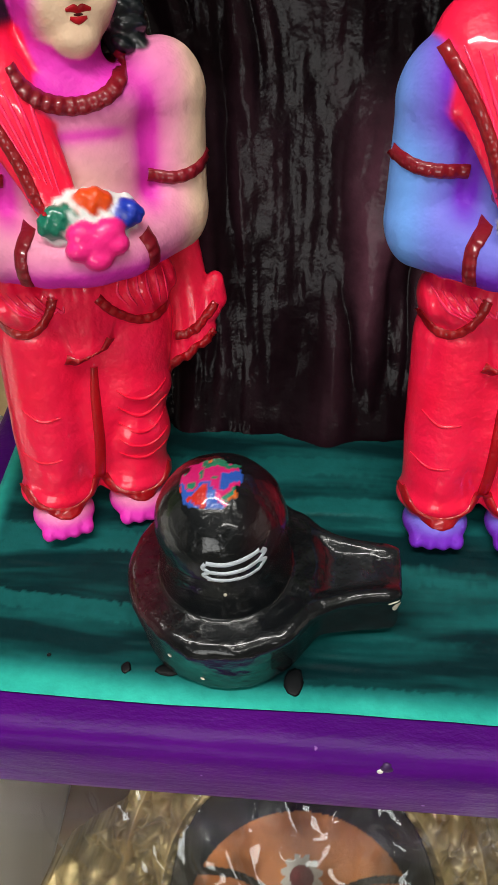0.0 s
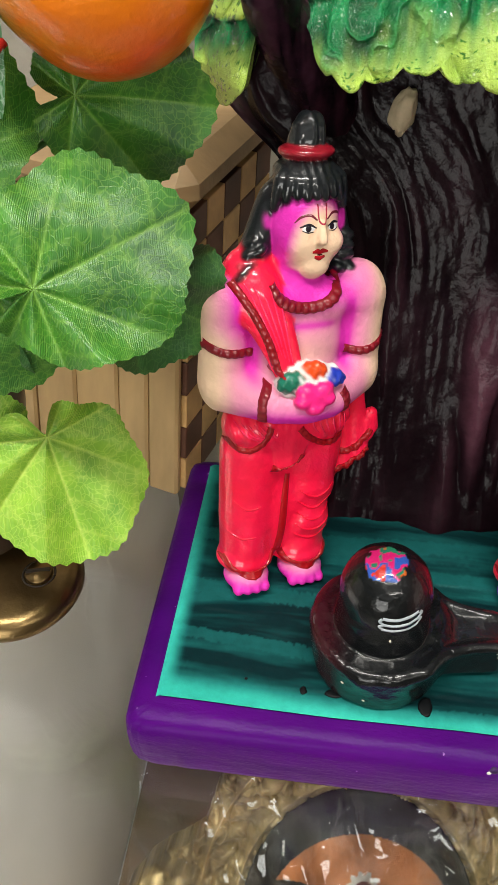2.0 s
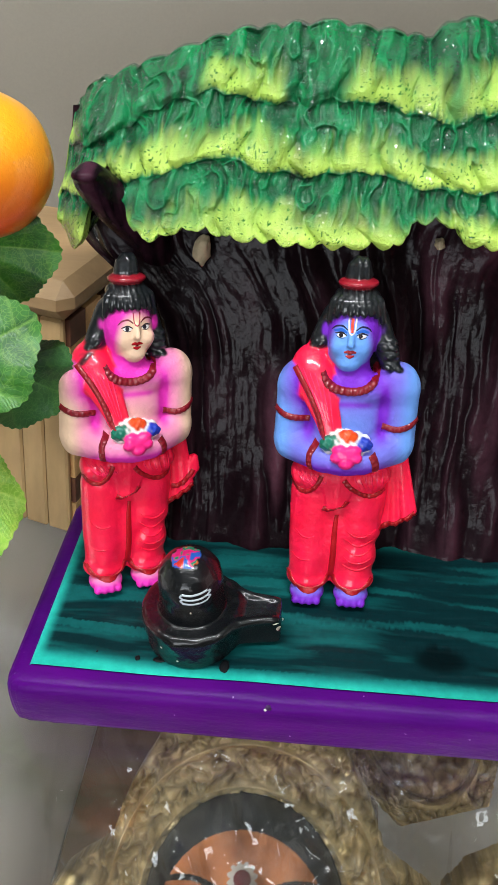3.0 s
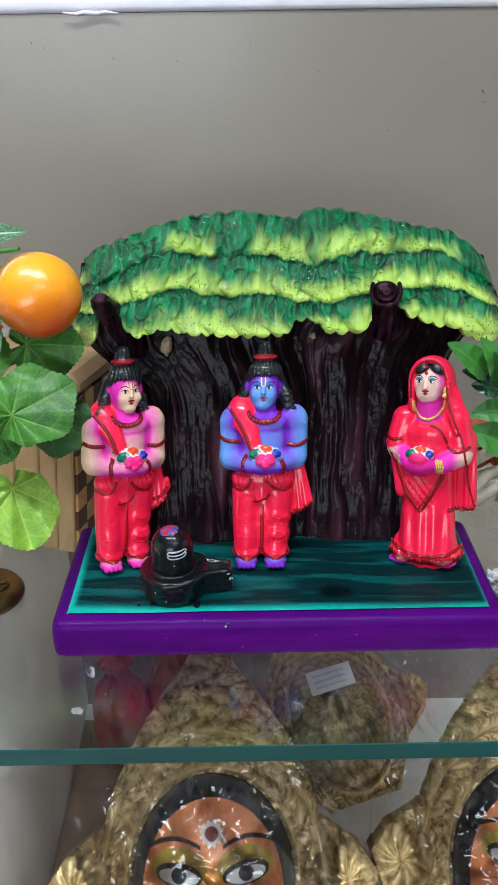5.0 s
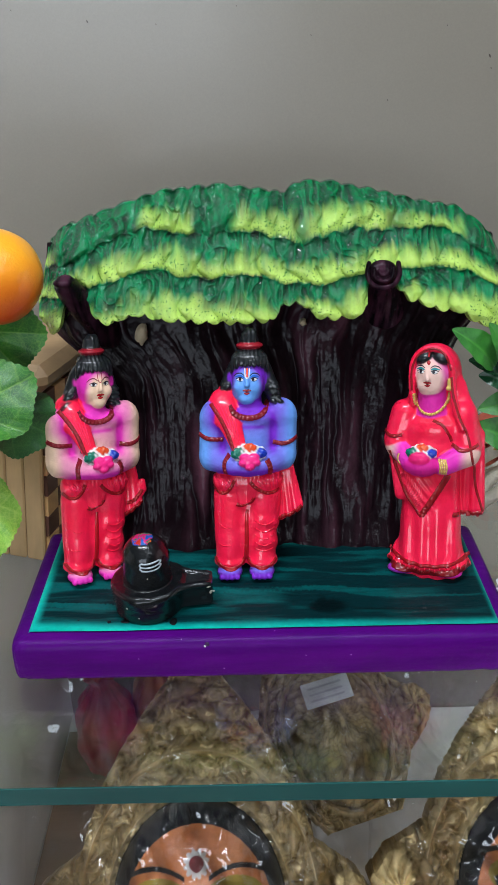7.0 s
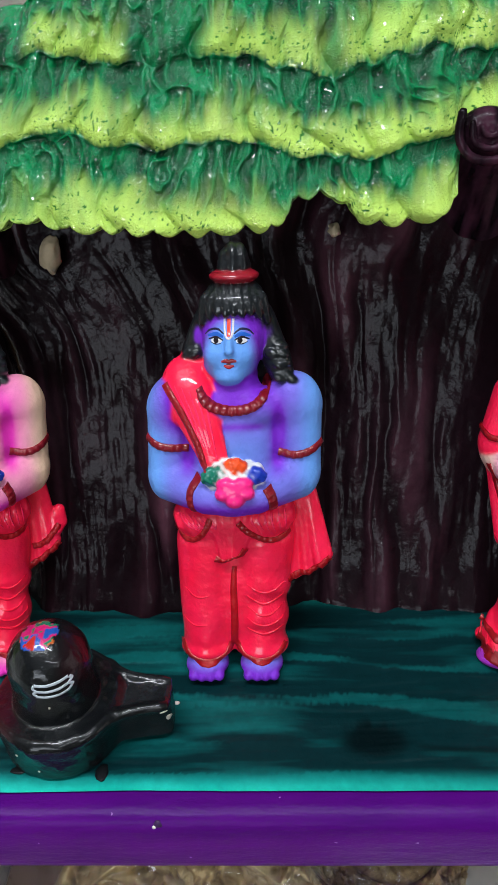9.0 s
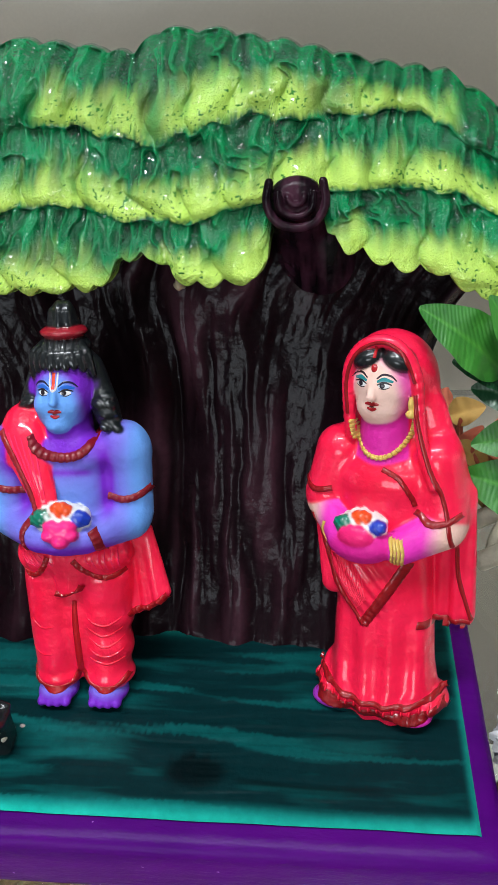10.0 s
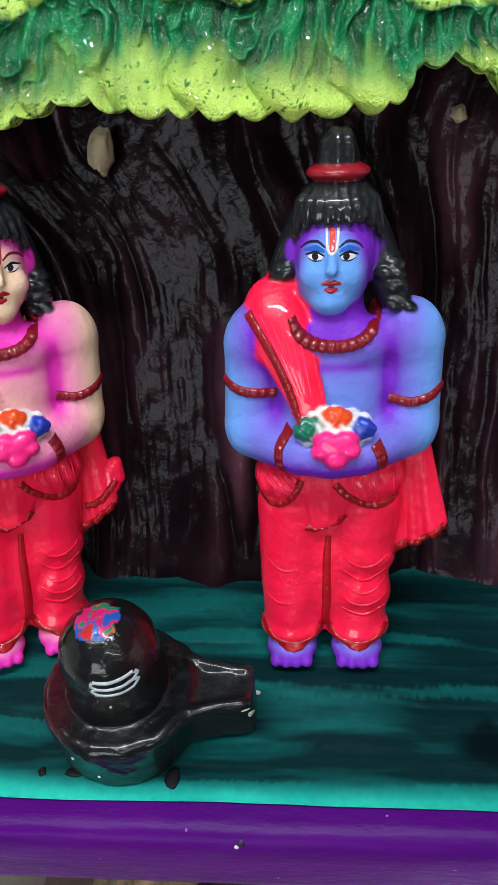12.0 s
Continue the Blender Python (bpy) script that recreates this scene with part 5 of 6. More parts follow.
# ---- leaves ----
def leaf_material(name, dark, light, vein, scale=430.0, gloss=0.38):
    m = Nodes(name)
    a = m.attr("paint")
    vor = m.n("TexVoronoi", Scale=scale)
    vor.feature = "DISTANCE_TO_EDGE"
    wob = m.n("TexNoise", Scale=90.0, Detail=2.0)
    m.link(m.coords(), wob.inputs["Vector"])
    shift = m.n("MixRGB", Fac=0.012)
    shift.blend_type = "ADD"
    m.link(m.coords(), shift.inputs[1])
    m.link(wob.outputs["Color"], shift.inputs[2])
    m.link(shift.outputs[0], vor.inputs["Vector"])
    net = m.ramp(vor.outputs["Distance"], (0.0, (1, 1, 1)), (0.1, (0, 0, 0)))
    blotch = m.ramp(m.noise(55, 4, 0.6), (0.32, dark), (0.7, light))
    withnet = m.mix(0.0, blotch, vein)
    fac = m.n("Math", Value=0.5)
    fac.operation = "MULTIPLY"
    m.link(net, fac.inputs[0])
    fac.inputs[1].default_value = 0.26
    node = withnet.node
    m.link(fac.outputs[0], node.inputs["Factor"])
    m.colour(m.mix(a.outputs["Alpha"], withnet, vein))
    # woven cloth: two crossing ribs
    weave = m.n("TexWave", Scale=700.0, Distortion=0.6)
    m.link(m.coords((1, 0.6, 1)), weave.inputs["Vector"])
    m.rough(gloss).set(Specular_IOR_Level=0.55)
    both = m.n("Math")
    both.operation = "SUBTRACT"
    m.link(weave.outputs["Fac"], both.inputs[0])
    m.link(net, both.inputs[1])
    m.bump(both.outputs[0], 0.00005)
    return m.mat


LEAF_DARK = leaf_material("printed_cloth_leaf", (0.012, 0.085, 0.012), (0.055, 0.24, 0.022), (0.24, 0.46, 0.07))
LEAF_LIGHT = leaf_material("pale_printed_cloth_leaf", (0.10, 0.28, 0.02), (0.30, 0.54, 0.05), (0.62, 0.74, 0.16))
LEAF_DEEP = leaf_material("deep_green_cloth_leaf", (0.010, 0.06, 0.014), (0.03, 0.14, 0.024), (0.1, 0.25, 0.05))
LEAF_STRIPE = leaf_material("white_streaked_leaf", (0.02, 0.10, 0.03), (0.04, 0.18, 0.05), (0.6, 0.7, 0.6))
LEAF_GLOSSY = leaf_material("glossy_plastic_leaf", (0.015, 0.12, 0.012), (0.05, 0.25, 0.025), (0.07, 0.28, 0.03), 90, 0.42)
LEAF_NIGHT = leaf_material("dark_plastic_leaf", (0.006, 0.035, 0.014), (0.015, 0.075, 0.028), (0.03, 0.11, 0.04), 90, 0.25)
STEM = plain("green_stem", (0.06, 0.2, 0.03), 0.5, vary=0.3)


def facing(centre, towards, spin):
    """A pose with z towards a place, turned about it."""
    return Matrix.Translation(centre) @ (Vector(towards) - Vector(centre)).to_track_quat("Z", "Y").to_matrix().to_4x4() @ Matrix.Rotation(radians(spin), 4, "Z")


def round_leaf(parent, centre, towards, r, spin, material, seed, name="leaf", cup=0.25):
    """Scalloped round leaf with a notch at its stalk; ribs fan out from the notch."""
    nr, na = 34, 240
    a = np.linspace(0, 2 * np.pi, na, endpoint=False)
    rho = np.linspace(0.01, 1, nr)
    A, Rr = np.meshgrid(a, rho, indexing="ij")
    # the ribs fan out from the stalk, which sits near the notch
    d = 0.52
    reach = -d * np.cos(A) + np.sqrt(1 - (d * np.sin(A)) ** 2)
    away = np.minimum(A, 2 * np.pi - A)
    lobe = 1 + 0.045 * np.cos((A - np.pi) * 7.5) * sstep(0.4, 0.9, away) + 0.012 * np.sin(A * 60) + 0.03 * np.sin(A * 2 + seed)
    edge = reach * lobe * (0.35 + 0.65 * sstep(0.0, 0.42, away))
    R = r * Rr * edge
    X, Y = r * d + R * np.cos(A), R * np.sin(A) * 0.98
    spoke = (A - np.pi) / 0.85
    near = np.abs(spoke - np.round(spoke)) * 0.85
    main = near * Rr * edge
    # side veins leave each rib in pairs
    twig = np.abs(np.sin(Rr * edge * 7.5 - near * 4.2 + 0.7 * np.round(spoke)))
    vein = np.clip(1 - main * 34, 0, 1) * (1 - 0.45 * Rr) + 0.5 * np.clip(1 - twig * 3.4, 0, 1) * sstep(0.12, 0.3, Rr)
    Z = r * (cup * (X / r) ** 2 * 0.4 - 0.085 * np.cos((A - np.pi) * 7.4) * Rr * 0.9 - 0.02 * np.clip(1 - main * 16, 0, 1) + 0.16 * np.sin(A * 2 + seed * 1.7) * Rr ** 2 + 0.05 * np.sin(A * 9 + seed * 2) * Rr ** 3 + 0.16 * (vnoise(X / r * 2.2, Y / r * 2.2, seed) - 0.5))
    v = np.stack([X, Y, Z], -1).reshape(-1, 3)
    m = np.array(facing(centre, towards, spin))
    v = v @ m[:3, :3].T + m[:3, 3]
    c = np.zeros((na * nr, 4))
    c[:, :3] = 0.5
    c[:, 3] = np.clip(vein, 0, 1).reshape(-1) * 0.55
    f = grid_faces(na, nr, True).tolist() + [[i * nr for i in range(na)][::-1]]
    return put(name, array_mesh(name, v, f, material, c), parent)


def long_leaf(parent, base, tip, width, normal, material, arch=0.15, fold=0.25, name="leaf", teeth=0.0):
    """Pointed leaf from base to tip with a mid rib."""
    base, tip, up = Vector(base), Vector(tip), Vector(normal).normalized()
    way = tip - base
    length = way.length
    way.normalize()
    side = way.cross(up).normalized()
    up = side.cross(way)
    nl, nw = 40, 15
    t, s = np.linspace(0, 1, nl), np.linspace(-1, 1, nw)
    T, S = np.meshgrid(t, s, indexing="ij")
    w = width * 0.5 * np.sin(np.pi * T ** 0.8) ** 0.75 * (1 + teeth * np.sin(T * 70)) + 0.0006
    B, W, SD, UP = (np.array(q) for q in (base, way, side, up))
    out = length * arch * np.sin(np.pi * T) + w * fold * np.abs(S) - 0.05 * w * (1 - np.abs(S)) + 0.06 * w * np.sin(T * 22) * np.abs(S)
    v = B + W * (T * length)[..., None] + SD * (S * w)[..., None] + UP * out[..., None]
    c = np.full((nl * nw, 4), 0.5)
    rib = np.clip(1 - np.abs(S) * 9, 0, 1) * 0.8 + np.clip(1 - np.abs(np.sin(T * 26 - np.abs(S) * 3.0)) * 4, 0, 1) * 0.35 * (np.abs(S) > 0.08)
    c[:, 3] = np.clip(rib, 0, 1).reshape(-1)
    return put(name, array_mesh(name, v.reshape(-1, 3), grid_faces(nl, nw), material, c), parent)


# ---- the artificial plant with its orange fruit ----
BRASS = plain("aged_brass", (0.20, 0.13, 0.055), 0.3, 0.9, 0.35, 40, 0.0003)
VASE = plain("brown_lacquer", (0.07, 0.045, 0.03), 0.3, 0.0, 0.3, 20, 0.0003)
plant = thing("artificial_plant", (-0.232, 0.085, 0.0), "artificial plant with scalloped cloth leaves and an orange", "plant")
vase = part("vase", lathe_bm([(0.0, 0.0095), (0.016, 0.0095), (0.02, 0.014), (0.019, 0.03), (0.024, 0.05), (0.03, 0.075), (0.031, 0.09), (0.027, 0.09), (0.0, 0.086)], (-0.232, 0.085, 0)), VASE, plant, "dark brown lacquered vase")
foot = part("foot_plate", lathe_bm([(0.0, 0.0), (0.027, 0.0), (0.0285, 0.002), (0.0285, 0.005), (0.026, 0.0085), (0.022, 0.0096), (0.0, 0.0096)], (-0.2145, 0.066, 0), 64), BRASS, plant, "round aged brass foot plate")
screw = lathe_bm([(0.0052, 0.0095), (0.0056, 0.0102), (0.005, 0.0112), (0.0, 0.0118)], (-0.2025, 0.066, 0), 32)
screw_ob = part("screw", screw, BRASS, foot, "slotted brass screw")
slot = box_bm((-0.0048, -0.0007, 0.0112), (0.0048, 0.0007, 0.01215))
bmesh.ops.transform(slot, matrix=Matrix.Translation((-0.2025, 0.066, 0)) @ Matrix.Rotation(radians(15), 4, "Z"), verts=slot.verts)
part("screw_slot", slot, plain("slot_dirt", (0.03, 0.02, 0.012), 0.8), foot, smooth=False)
part("screw_ring", tube_bm([(-0.2025 + 0.0064 * math.cos(a), 0.066 + 0.0064 * math.sin(a), 0.0096) for a in np.linspace(0, 6.28, 33)], 0.0005, 6), plain("slot_dirt", (0.03, 0.02, 0.012), 0.8), foot)
LEAVES = [((-0.1725, 0.046, 0.0885), 0.0265, 95, LEAF_LIGHT, 1, (0.0, -0.3, 0.22)), ((-0.1565, 0.055, 0.160), 0.0275, 200, LEAF_DARK, 2, (0.0, -0.4, 0.45)),
          ((-0.1430, 0.072, 0.1375), 0.0225, 140, LEAF_DEEP, 3, (0.12, -0.35, 0.2)), ((-0.1530, 0.096, 0.186), 0.0245, 172, LEAF_DARK, 4, (0.0, -0.45, 0.3)),
          ((-0.1880, 0.050, 0.142), 0.0245, 60, LEAF_DARK, 5, (-0.1, -0.4, 0.2)), ((-0.208, 0.05, 0.100), 0.024, 310, LEAF_LIGHT, 6, (0.1, -0.5, 0.3)),
          ((-0.200, 0.08, 0.186), 0.028, 240, LEAF_DARK, 7, (0.0, -0.4, 0.5)), ((-0.232, 0.075, 0.165), 0.032, 80, LEAF_DARK, 8, (0.0, -0.3, 0.5))]
for centre, r, spin, mat_, seed, toward in LEAVES:
    lf = round_leaf(plant, centre, toward, r, spin, mat_, seed)
    c0 = Vector(centre) - Vector((0, 0, 0)) + (Vector(centre) - Vector(toward)).normalized() * 0.003
    p = spline([(-0.232, 0.085, 0.085), ((c0.x - 0.232) / 2 - 0.01, (c0.y + 0.095) / 2, (c0.z + 0.10) / 2 + 0.01), tuple(c0)], 8)
    part("stalk", tube_bm([tuple(q) for q in p], 0.0011, 7), STEM, plant)
long_leaf(plant, (-0.212, 0.088, 0.246), (-0.155, 0.092, 0.262), 0.020, (0.1, -0.75, 0.6), LEAF_STRIPE, 0.2, 0.3, teeth=0.05)
long_leaf(plant, (-0.19, 0.09, 0.235), (-0.177, 0.07, 0.19), 0.012, (0.4, -0.7, 0.3), LEAF_STRIPE, 0.1, 0.3)
long_leaf(plant, (-0.185, 0.06, 0.118), (-0.1795, 0.052, 0.137), 0.010, (0.3, -0.8, 0.3), LEAF_DEEP, 0.2, 0.3)
m = Nodes("orange_peel")
up = m.n("TexCoord")
sep = m.n("SeparateXYZ")
m.link(up.outputs["Generated"], sep.inputs[0])
mixin = m.n("Math")
mixin.operation = "ADD"
m.link(sep.outputs["Z"], mixin.inputs[0])
half = m.n("Math")
half.operation = "MULTIPLY"
half.inputs[1].default_value = 0.35
m.link(m.noise(35, 3), half.inputs[0])
m.link(half.outputs[0], mixin.inputs[1])
m.colour(m.ramp(mixin.outputs[0], (0.28, (0.74, 0.08, 0.008)), (0.68, (0.9, 0.23, 0.01)), (1.0, (0.95, 0.40, 0.015)))).rough(0.28).set(Coat_Weight=0.3)
m.bump(m.noise(420, 3), 0.0003)
bm = bmesh.new()
bmesh.ops.create_icosphere(bm, subdivisions=5, radius=0.0285)
for v in bm.verts:
    n = v.co.normalized()
    k = 1 + 0.035 * noise.noise(n * 1.6 + Vector((4, 1, 0))) - 0.05 * math.exp(-((n - Vector((-0.62, -0.6, -0.5)).normalized()).length / 0.28) ** 2)
    v.co = Vector((v.co.x * 1.02, v.co.y, v.co.z * 0.97)) * k + Vector((-0.1535, 0.094, 0.2205))
part("orange", bm, m.mat, plant, "shiny orange fruit with a red stalk end")
part("fruit_stalk", tube_bm([(-0.1745, 0.0755, 0.2065), (-0.1765, 0.0725, 0.2045), (-0.1785, 0.0705, 0.2035)], [0.0016, 0.0013, 0.0015], 8), plain("red_stalk", (0.4, 0.02, 0.015), 0.4), plant)
part("stalk", tube_bm([tuple(q) for q in spline([(-0.232, 0.085, 0.085), (-0.222, 0.1, 0.17), (-0.19, 0.105, 0.238), (-0.163, 0.1, 0.25)], 8)], 0.0016, 8), STEM, plant)

# ---- the wooden box with chequered inlay ----
WOOD_PALE = plain("pale_box_wood", (0.43, 0.28, 0.125), 0.55, 0.0, 0.3, 30, 0.0004, (1, 1, 0.15))
WOOD_TAN = plain("tan_inlay", (0.5, 0.29, 0.11), 0.5, 0.0, 0.25, 60)
WOOD_DARK = plain("dark_inlay", (0.10, 0.035, 0.016), 0.5, 0.0, 0.35, 60)
crate_m = Matrix.Translation((-0.157, 0.121, 0.0)) @ Matrix(((1, 0, 0.03, 0), (0, 1, 0.30, 0), (0, 0, 1, 0), (0, 0, 0, 1))) @ Matrix.Rotation(radians(-17), 4, "Z")
crate = thing("wooden_box", (-0.19, 0.16, 0), "pale wooden box with chequered inlay and a lid", "box")


def crate_part(name, lo, hi, material, bevel=0.0006, label="", under=None):
    bm = box_bm(lo, hi, bevel, 1)
    bmesh.ops.transform(bm, matrix=crate_m, verts=bm.verts)
    return part(name, bm, material, under or crate, label, smooth=False)


body = crate_part("body", (-0.094, 0.004, 0.0), (-0.004, 0.084, 0.116), WOOD_PALE)
for i, x in enumerate((-0.098, -0.0755, -0.0535, -0.0315, -0.0165)):
    w = 0.0215 if i < 3 else 0.0145
    crate_part("plank", (x, 0.0, 0.0 if i < 4 else 0.0), (x + w, 0.0045, 0.118), WOOD_PALE, 0.0012)
for iz in range(8):
    for iy in range(5):
        crate_part("inlay_square", (-0.0042, 0.0045 + iy * 0.0158, 0.0015 + iz * 0.0145), (0.0002, 0.0045 + iy * 0.0158 + 0.0153, 0.0015 + iz * 0.0145 + 0.014), (WOOD_DARK if (iz + iy) % 2 else WOOD_TAN), 0.0003)
crate_part("lid", (-0.104, -0.006, 0.1185), (0.006, 0.092, 0.138), plain("brown_lid_wood", (0.30, 0.19, 0.09), 0.5, 0.0, 0.3, 30, 0.0004, (0.2, 1, 1)), 0.007, "brown overhanging lid with rounded edges")

# a pink and white ornament behind the leaves
m = Nodes("pink_glaze")
m.colour(m.ramp(m.noise(40, 3), (0.4, (0.75, 0.08, 0.1)), (0.6, (0.85, 0.6, 0.58)))).rough(0.3)
tagged(part("ornament", lathe_bm([(0.0, 0.0), (0.02, 0.0), (0.024, 0.02), (0.02, 0.05), (0.012, 0.07), (0.016, 0.085), (0.013, 0.1), (0.0, 0.106)], (-0.262, 0.2, 0.0)), m.mat, None), "pink and white glazed ornament on the glass", "ornament")

# ---- beside the tableau: leafy plant, turned pot, rope and cloth ----
plant2 = thing("leafy_plant", (0.215, 0.14, 0.0), "artificial plant with glossy pointed green leaves", "plant")
sprig = [(0.215, 0.14, 0.0), (0.212, 0.135, 0.05), (0.198, 0.118, 0.105), (0.176, 0.109, 0.140), (0.150, 0.105, 0.153)]
part("stem", tube_bm([tuple(q) for q in spline(sprig, 8)], 0.0016, 8), STEM, plant2)
for base, tip, w, nrm, mt in (((0.149, 0.104, 0.154), (0.1185, 0.0995, 0.181), 0.019, (0.3, -0.8, 0.5), LEAF_GLOSSY), ((0.158, 0.106, 0.150), (0.141, 0.101, 0.184), 0.016, (0.4, -0.85, 0.2), LEAF_GLOSSY),
                              ((0.152, 0.105, 0.150), (0.131, 0.101, 0.160), 0.012, (0.0, -0.7, 0.7), LEAF_NIGHT), ((0.160, 0.105, 0.143), (0.138, 0.100, 0.150), 0.014, (0.1, -0.8, 0.5), LEAF_NIGHT),
                              ((0.166, 0.106, 0.148), (0.151, 0.101, 0.176), 0.015, (0.3, -0.85, 0.3), LEAF_NIGHT), ((0.172, 0.108, 0.150), (0.164, 0.102, 0.182), 0.016, (0.1, -0.9, 0.2), LEAF_DEEP),
                              ((0.168, 0.106, 0.128), (0.140, 0.099, 0.127), 0.016, (0.1, -0.75, 0.6), LEAF_GLOSSY), ((0.174, 0.103, 0.098), (0.1365, 0.096, 0.117), 0.024, (0.2, -0.8, 0.5), LEAF_GLOSSY),
                              ((0.178, 0.103, 0.092), (0.1655, 0.098, 0.056), 0.024, (0.5, -0.85, 0.2), LEAF_GLOSSY), ((0.176, 0.108, 0.138), (0.163, 0.101, 0.122), 0.014, (0.2, -0.85, 0.4), LEAF_NIGHT),
                              ((0.182, 0.109, 0.146), (0.182, 0.102, 0.172), 0.015, (0.0, -0.9, 0.2), LEAF_NIGHT), ((0.186, 0.109, 0.128), (0.200, 0.102, 0.148), 0.016, (0.0, -0.9, 0.2), LEAF_DEEP)):
    long_leaf(plant2, base, tip, w, nrm, mt, 0.12, 0.3)
part("stem", tube_bm([tuple(q) for q in spline([(0.215, 0.14, 0.03), (0.200, 0.118, 0.070), (0.175, 0.103, 0.096)], 8)], 0.0014, 8), STEM, plant2)
part("pot", lathe_bm([(0.0, 0.0), (0.016, 0.0), (0.022, 0.03), (0.022, 0.032), (0.018, 0.032), (0.0, 0.03)], (0.215, 0.14, 0.0)), VASE, plant2)

pot = tagged(part("wooden_pot", lathe_bm([(0.0, 0.0), (0.026, 0.0), (0.030, 0.003), (0.027, 0.008), (0.0215, 0.018), (0.020, 0.028), (0.0225, 0.036), (0.0245, 0.044), (0.0235, 0.052), (0.019, 0.053), (0.017, 0.046), (0.0, 0.044)], (0.1765, 0.027, 0.0)),
                plain("turned_brown_wood", (0.20, 0.075, 0.03), 0.35, 0.0, 0.35, 25, 0.0003, (1, 1, 4)), None), "turned reddish brown wooden pot", "pot")

ROPE = plain("cream_cord", (0.6, 0.54, 0.42), 0.8, 0.0, 0.2, 90, 0.0008, (1, 1, 1))
for k, pts in enumerate(([(0.165, 0.17, 0.008), (0.19, 0.165, 0.03), (0.215, 0.17, 0.05), (0.24, 0.18, 0.035), (0.25, 0.2, 0.01)],
                         [(0.166, 0.205, 0.006), (0.18, 0.195, 0.022), (0.205, 0.2, 0.026), (0.23, 0.21, 0.014)],
                         [(0.17, 0.2, 0.03), (0.185, 0.19, 0.048), (0.21, 0.195, 0.058), (0.235, 0.21, 0.05)],
                         [(0.172, 0.17, 0.006), (0.176, 0.18, 0.018), (0.189, 0.187, 0.03), (0.209, 0.18, 0.038), (0.224, 0.17, 0.03), (0.229, 0.16, 0.008)])):
    tagged(part("cord", tube_bm([tuple(q) for q in spline(pts, 10)], 0.0052, 10), ROPE, None), "thick cream woven cord lying in loops", "cord", group="cords beside the tableau")


def petal_heap(name, centre, tones, label, n, seed, spread):
    """Loose cloth petals in a heap."""
    rnd = random.Random(seed)
    heap = thing(name, centre, label, "cloth flower")
    for i in range(n):
        c0 = Vector(centre) + Vector((rnd.uniform(-1, 1) * spread, rnd.uniform(-1, 1) * spread * 0.8, rnd.uniform(0.004, spread)))
        d = Vector((rnd.uniform(-1, 1), rnd.uniform(-1, 0.2), rnd.uniform(0.1, 1))).normalized()
        long_leaf(heap, c0, c0 + d * rnd.uniform(0.016, 0.03), rnd.uniform(0.010, 0.018), (rnd.uniform(-0.5, 0.5), -0.7, 0.6), tones[i % len(tones)], 0.2, 0.4, "petal")


CLOTHS = [plain("coral_cloth", (0.62, 0.16, 0.09), 0.8, vary=0.25), plain("peach_cloth", (0.68, 0.3, 0.16), 0.8, vary=0.25), plain("ochre_cloth", (0.5, 0.3, 0.08), 0.8, vary=0.25), plain("rust_cloth", (0.4, 0.09, 0.05), 0.8, vary=0.25)]
petal_heap("cloth_flower", (0.212, 0.215, 0.03), CLOTHS, "heap of coral and peach cloth petals", 22, 3, 0.03)
petal_heap("cloth_flower", (0.19, 0.235, 0.004), CLOTHS[::-1] + [plain("blue_cloth", (0.1, 0.16, 0.3), 0.8, vary=0.25)], "small heap of rust, ochre and blue cloth petals", 12, 8, 0.022)

petal_heap("cloth_flower", (0.188, 0.24, 0.012), CLOTHS[1:] + CLOTHS[:1], "low heap of peach, ochre and rust cloth petals", 22, 12, 0.034)
# a crumpled scrap of clear plastic beside the pot
bm = bmesh.new()
bmesh.ops.create_icosphere(bm, subdivisions=4, radius=1.0)
for v in bm.verts:
    k = 0.75 + 0.6 * abs(noise.noise(v.co * 3.1)) + 0.25 * abs(noise.noise(v.co * 7.0))
    v.co = Vector((0.1655 + v.co.x * k * 0.011, 0.062 + v.co.y * k * 0.012, max(0.0003, 0.007 + v.co.z * k * 0.011)))
tagged(part("plastic_scrap", bm, plain("crumpled_plastic", (0.55, 0.56, 0.58), 0.12, vary=0.3, scale=120), None, smooth=False), "crumpled scrap of clear grey plastic on the glass", "plastic scrap")

# ---- the clay masks on the lower shelf ----
m = Nodes("mask_paint")
a = m.attr("paint")
spots = m.ramp(m.noise(120, 5, 0.6), (0.3, (0.75,) * 3), (0.7, (1.0,) * 3))
m.colour(m.mix(1.0, a.outputs["Color"], spots, "MULTIPLY"))
m.link(a.outputs["Alpha"], m.b.inputs["Metallic"])
m.rough(0.33)
m.bump(m.noise(500, 4), 0.0003)
MASK_PAINT = m.mat


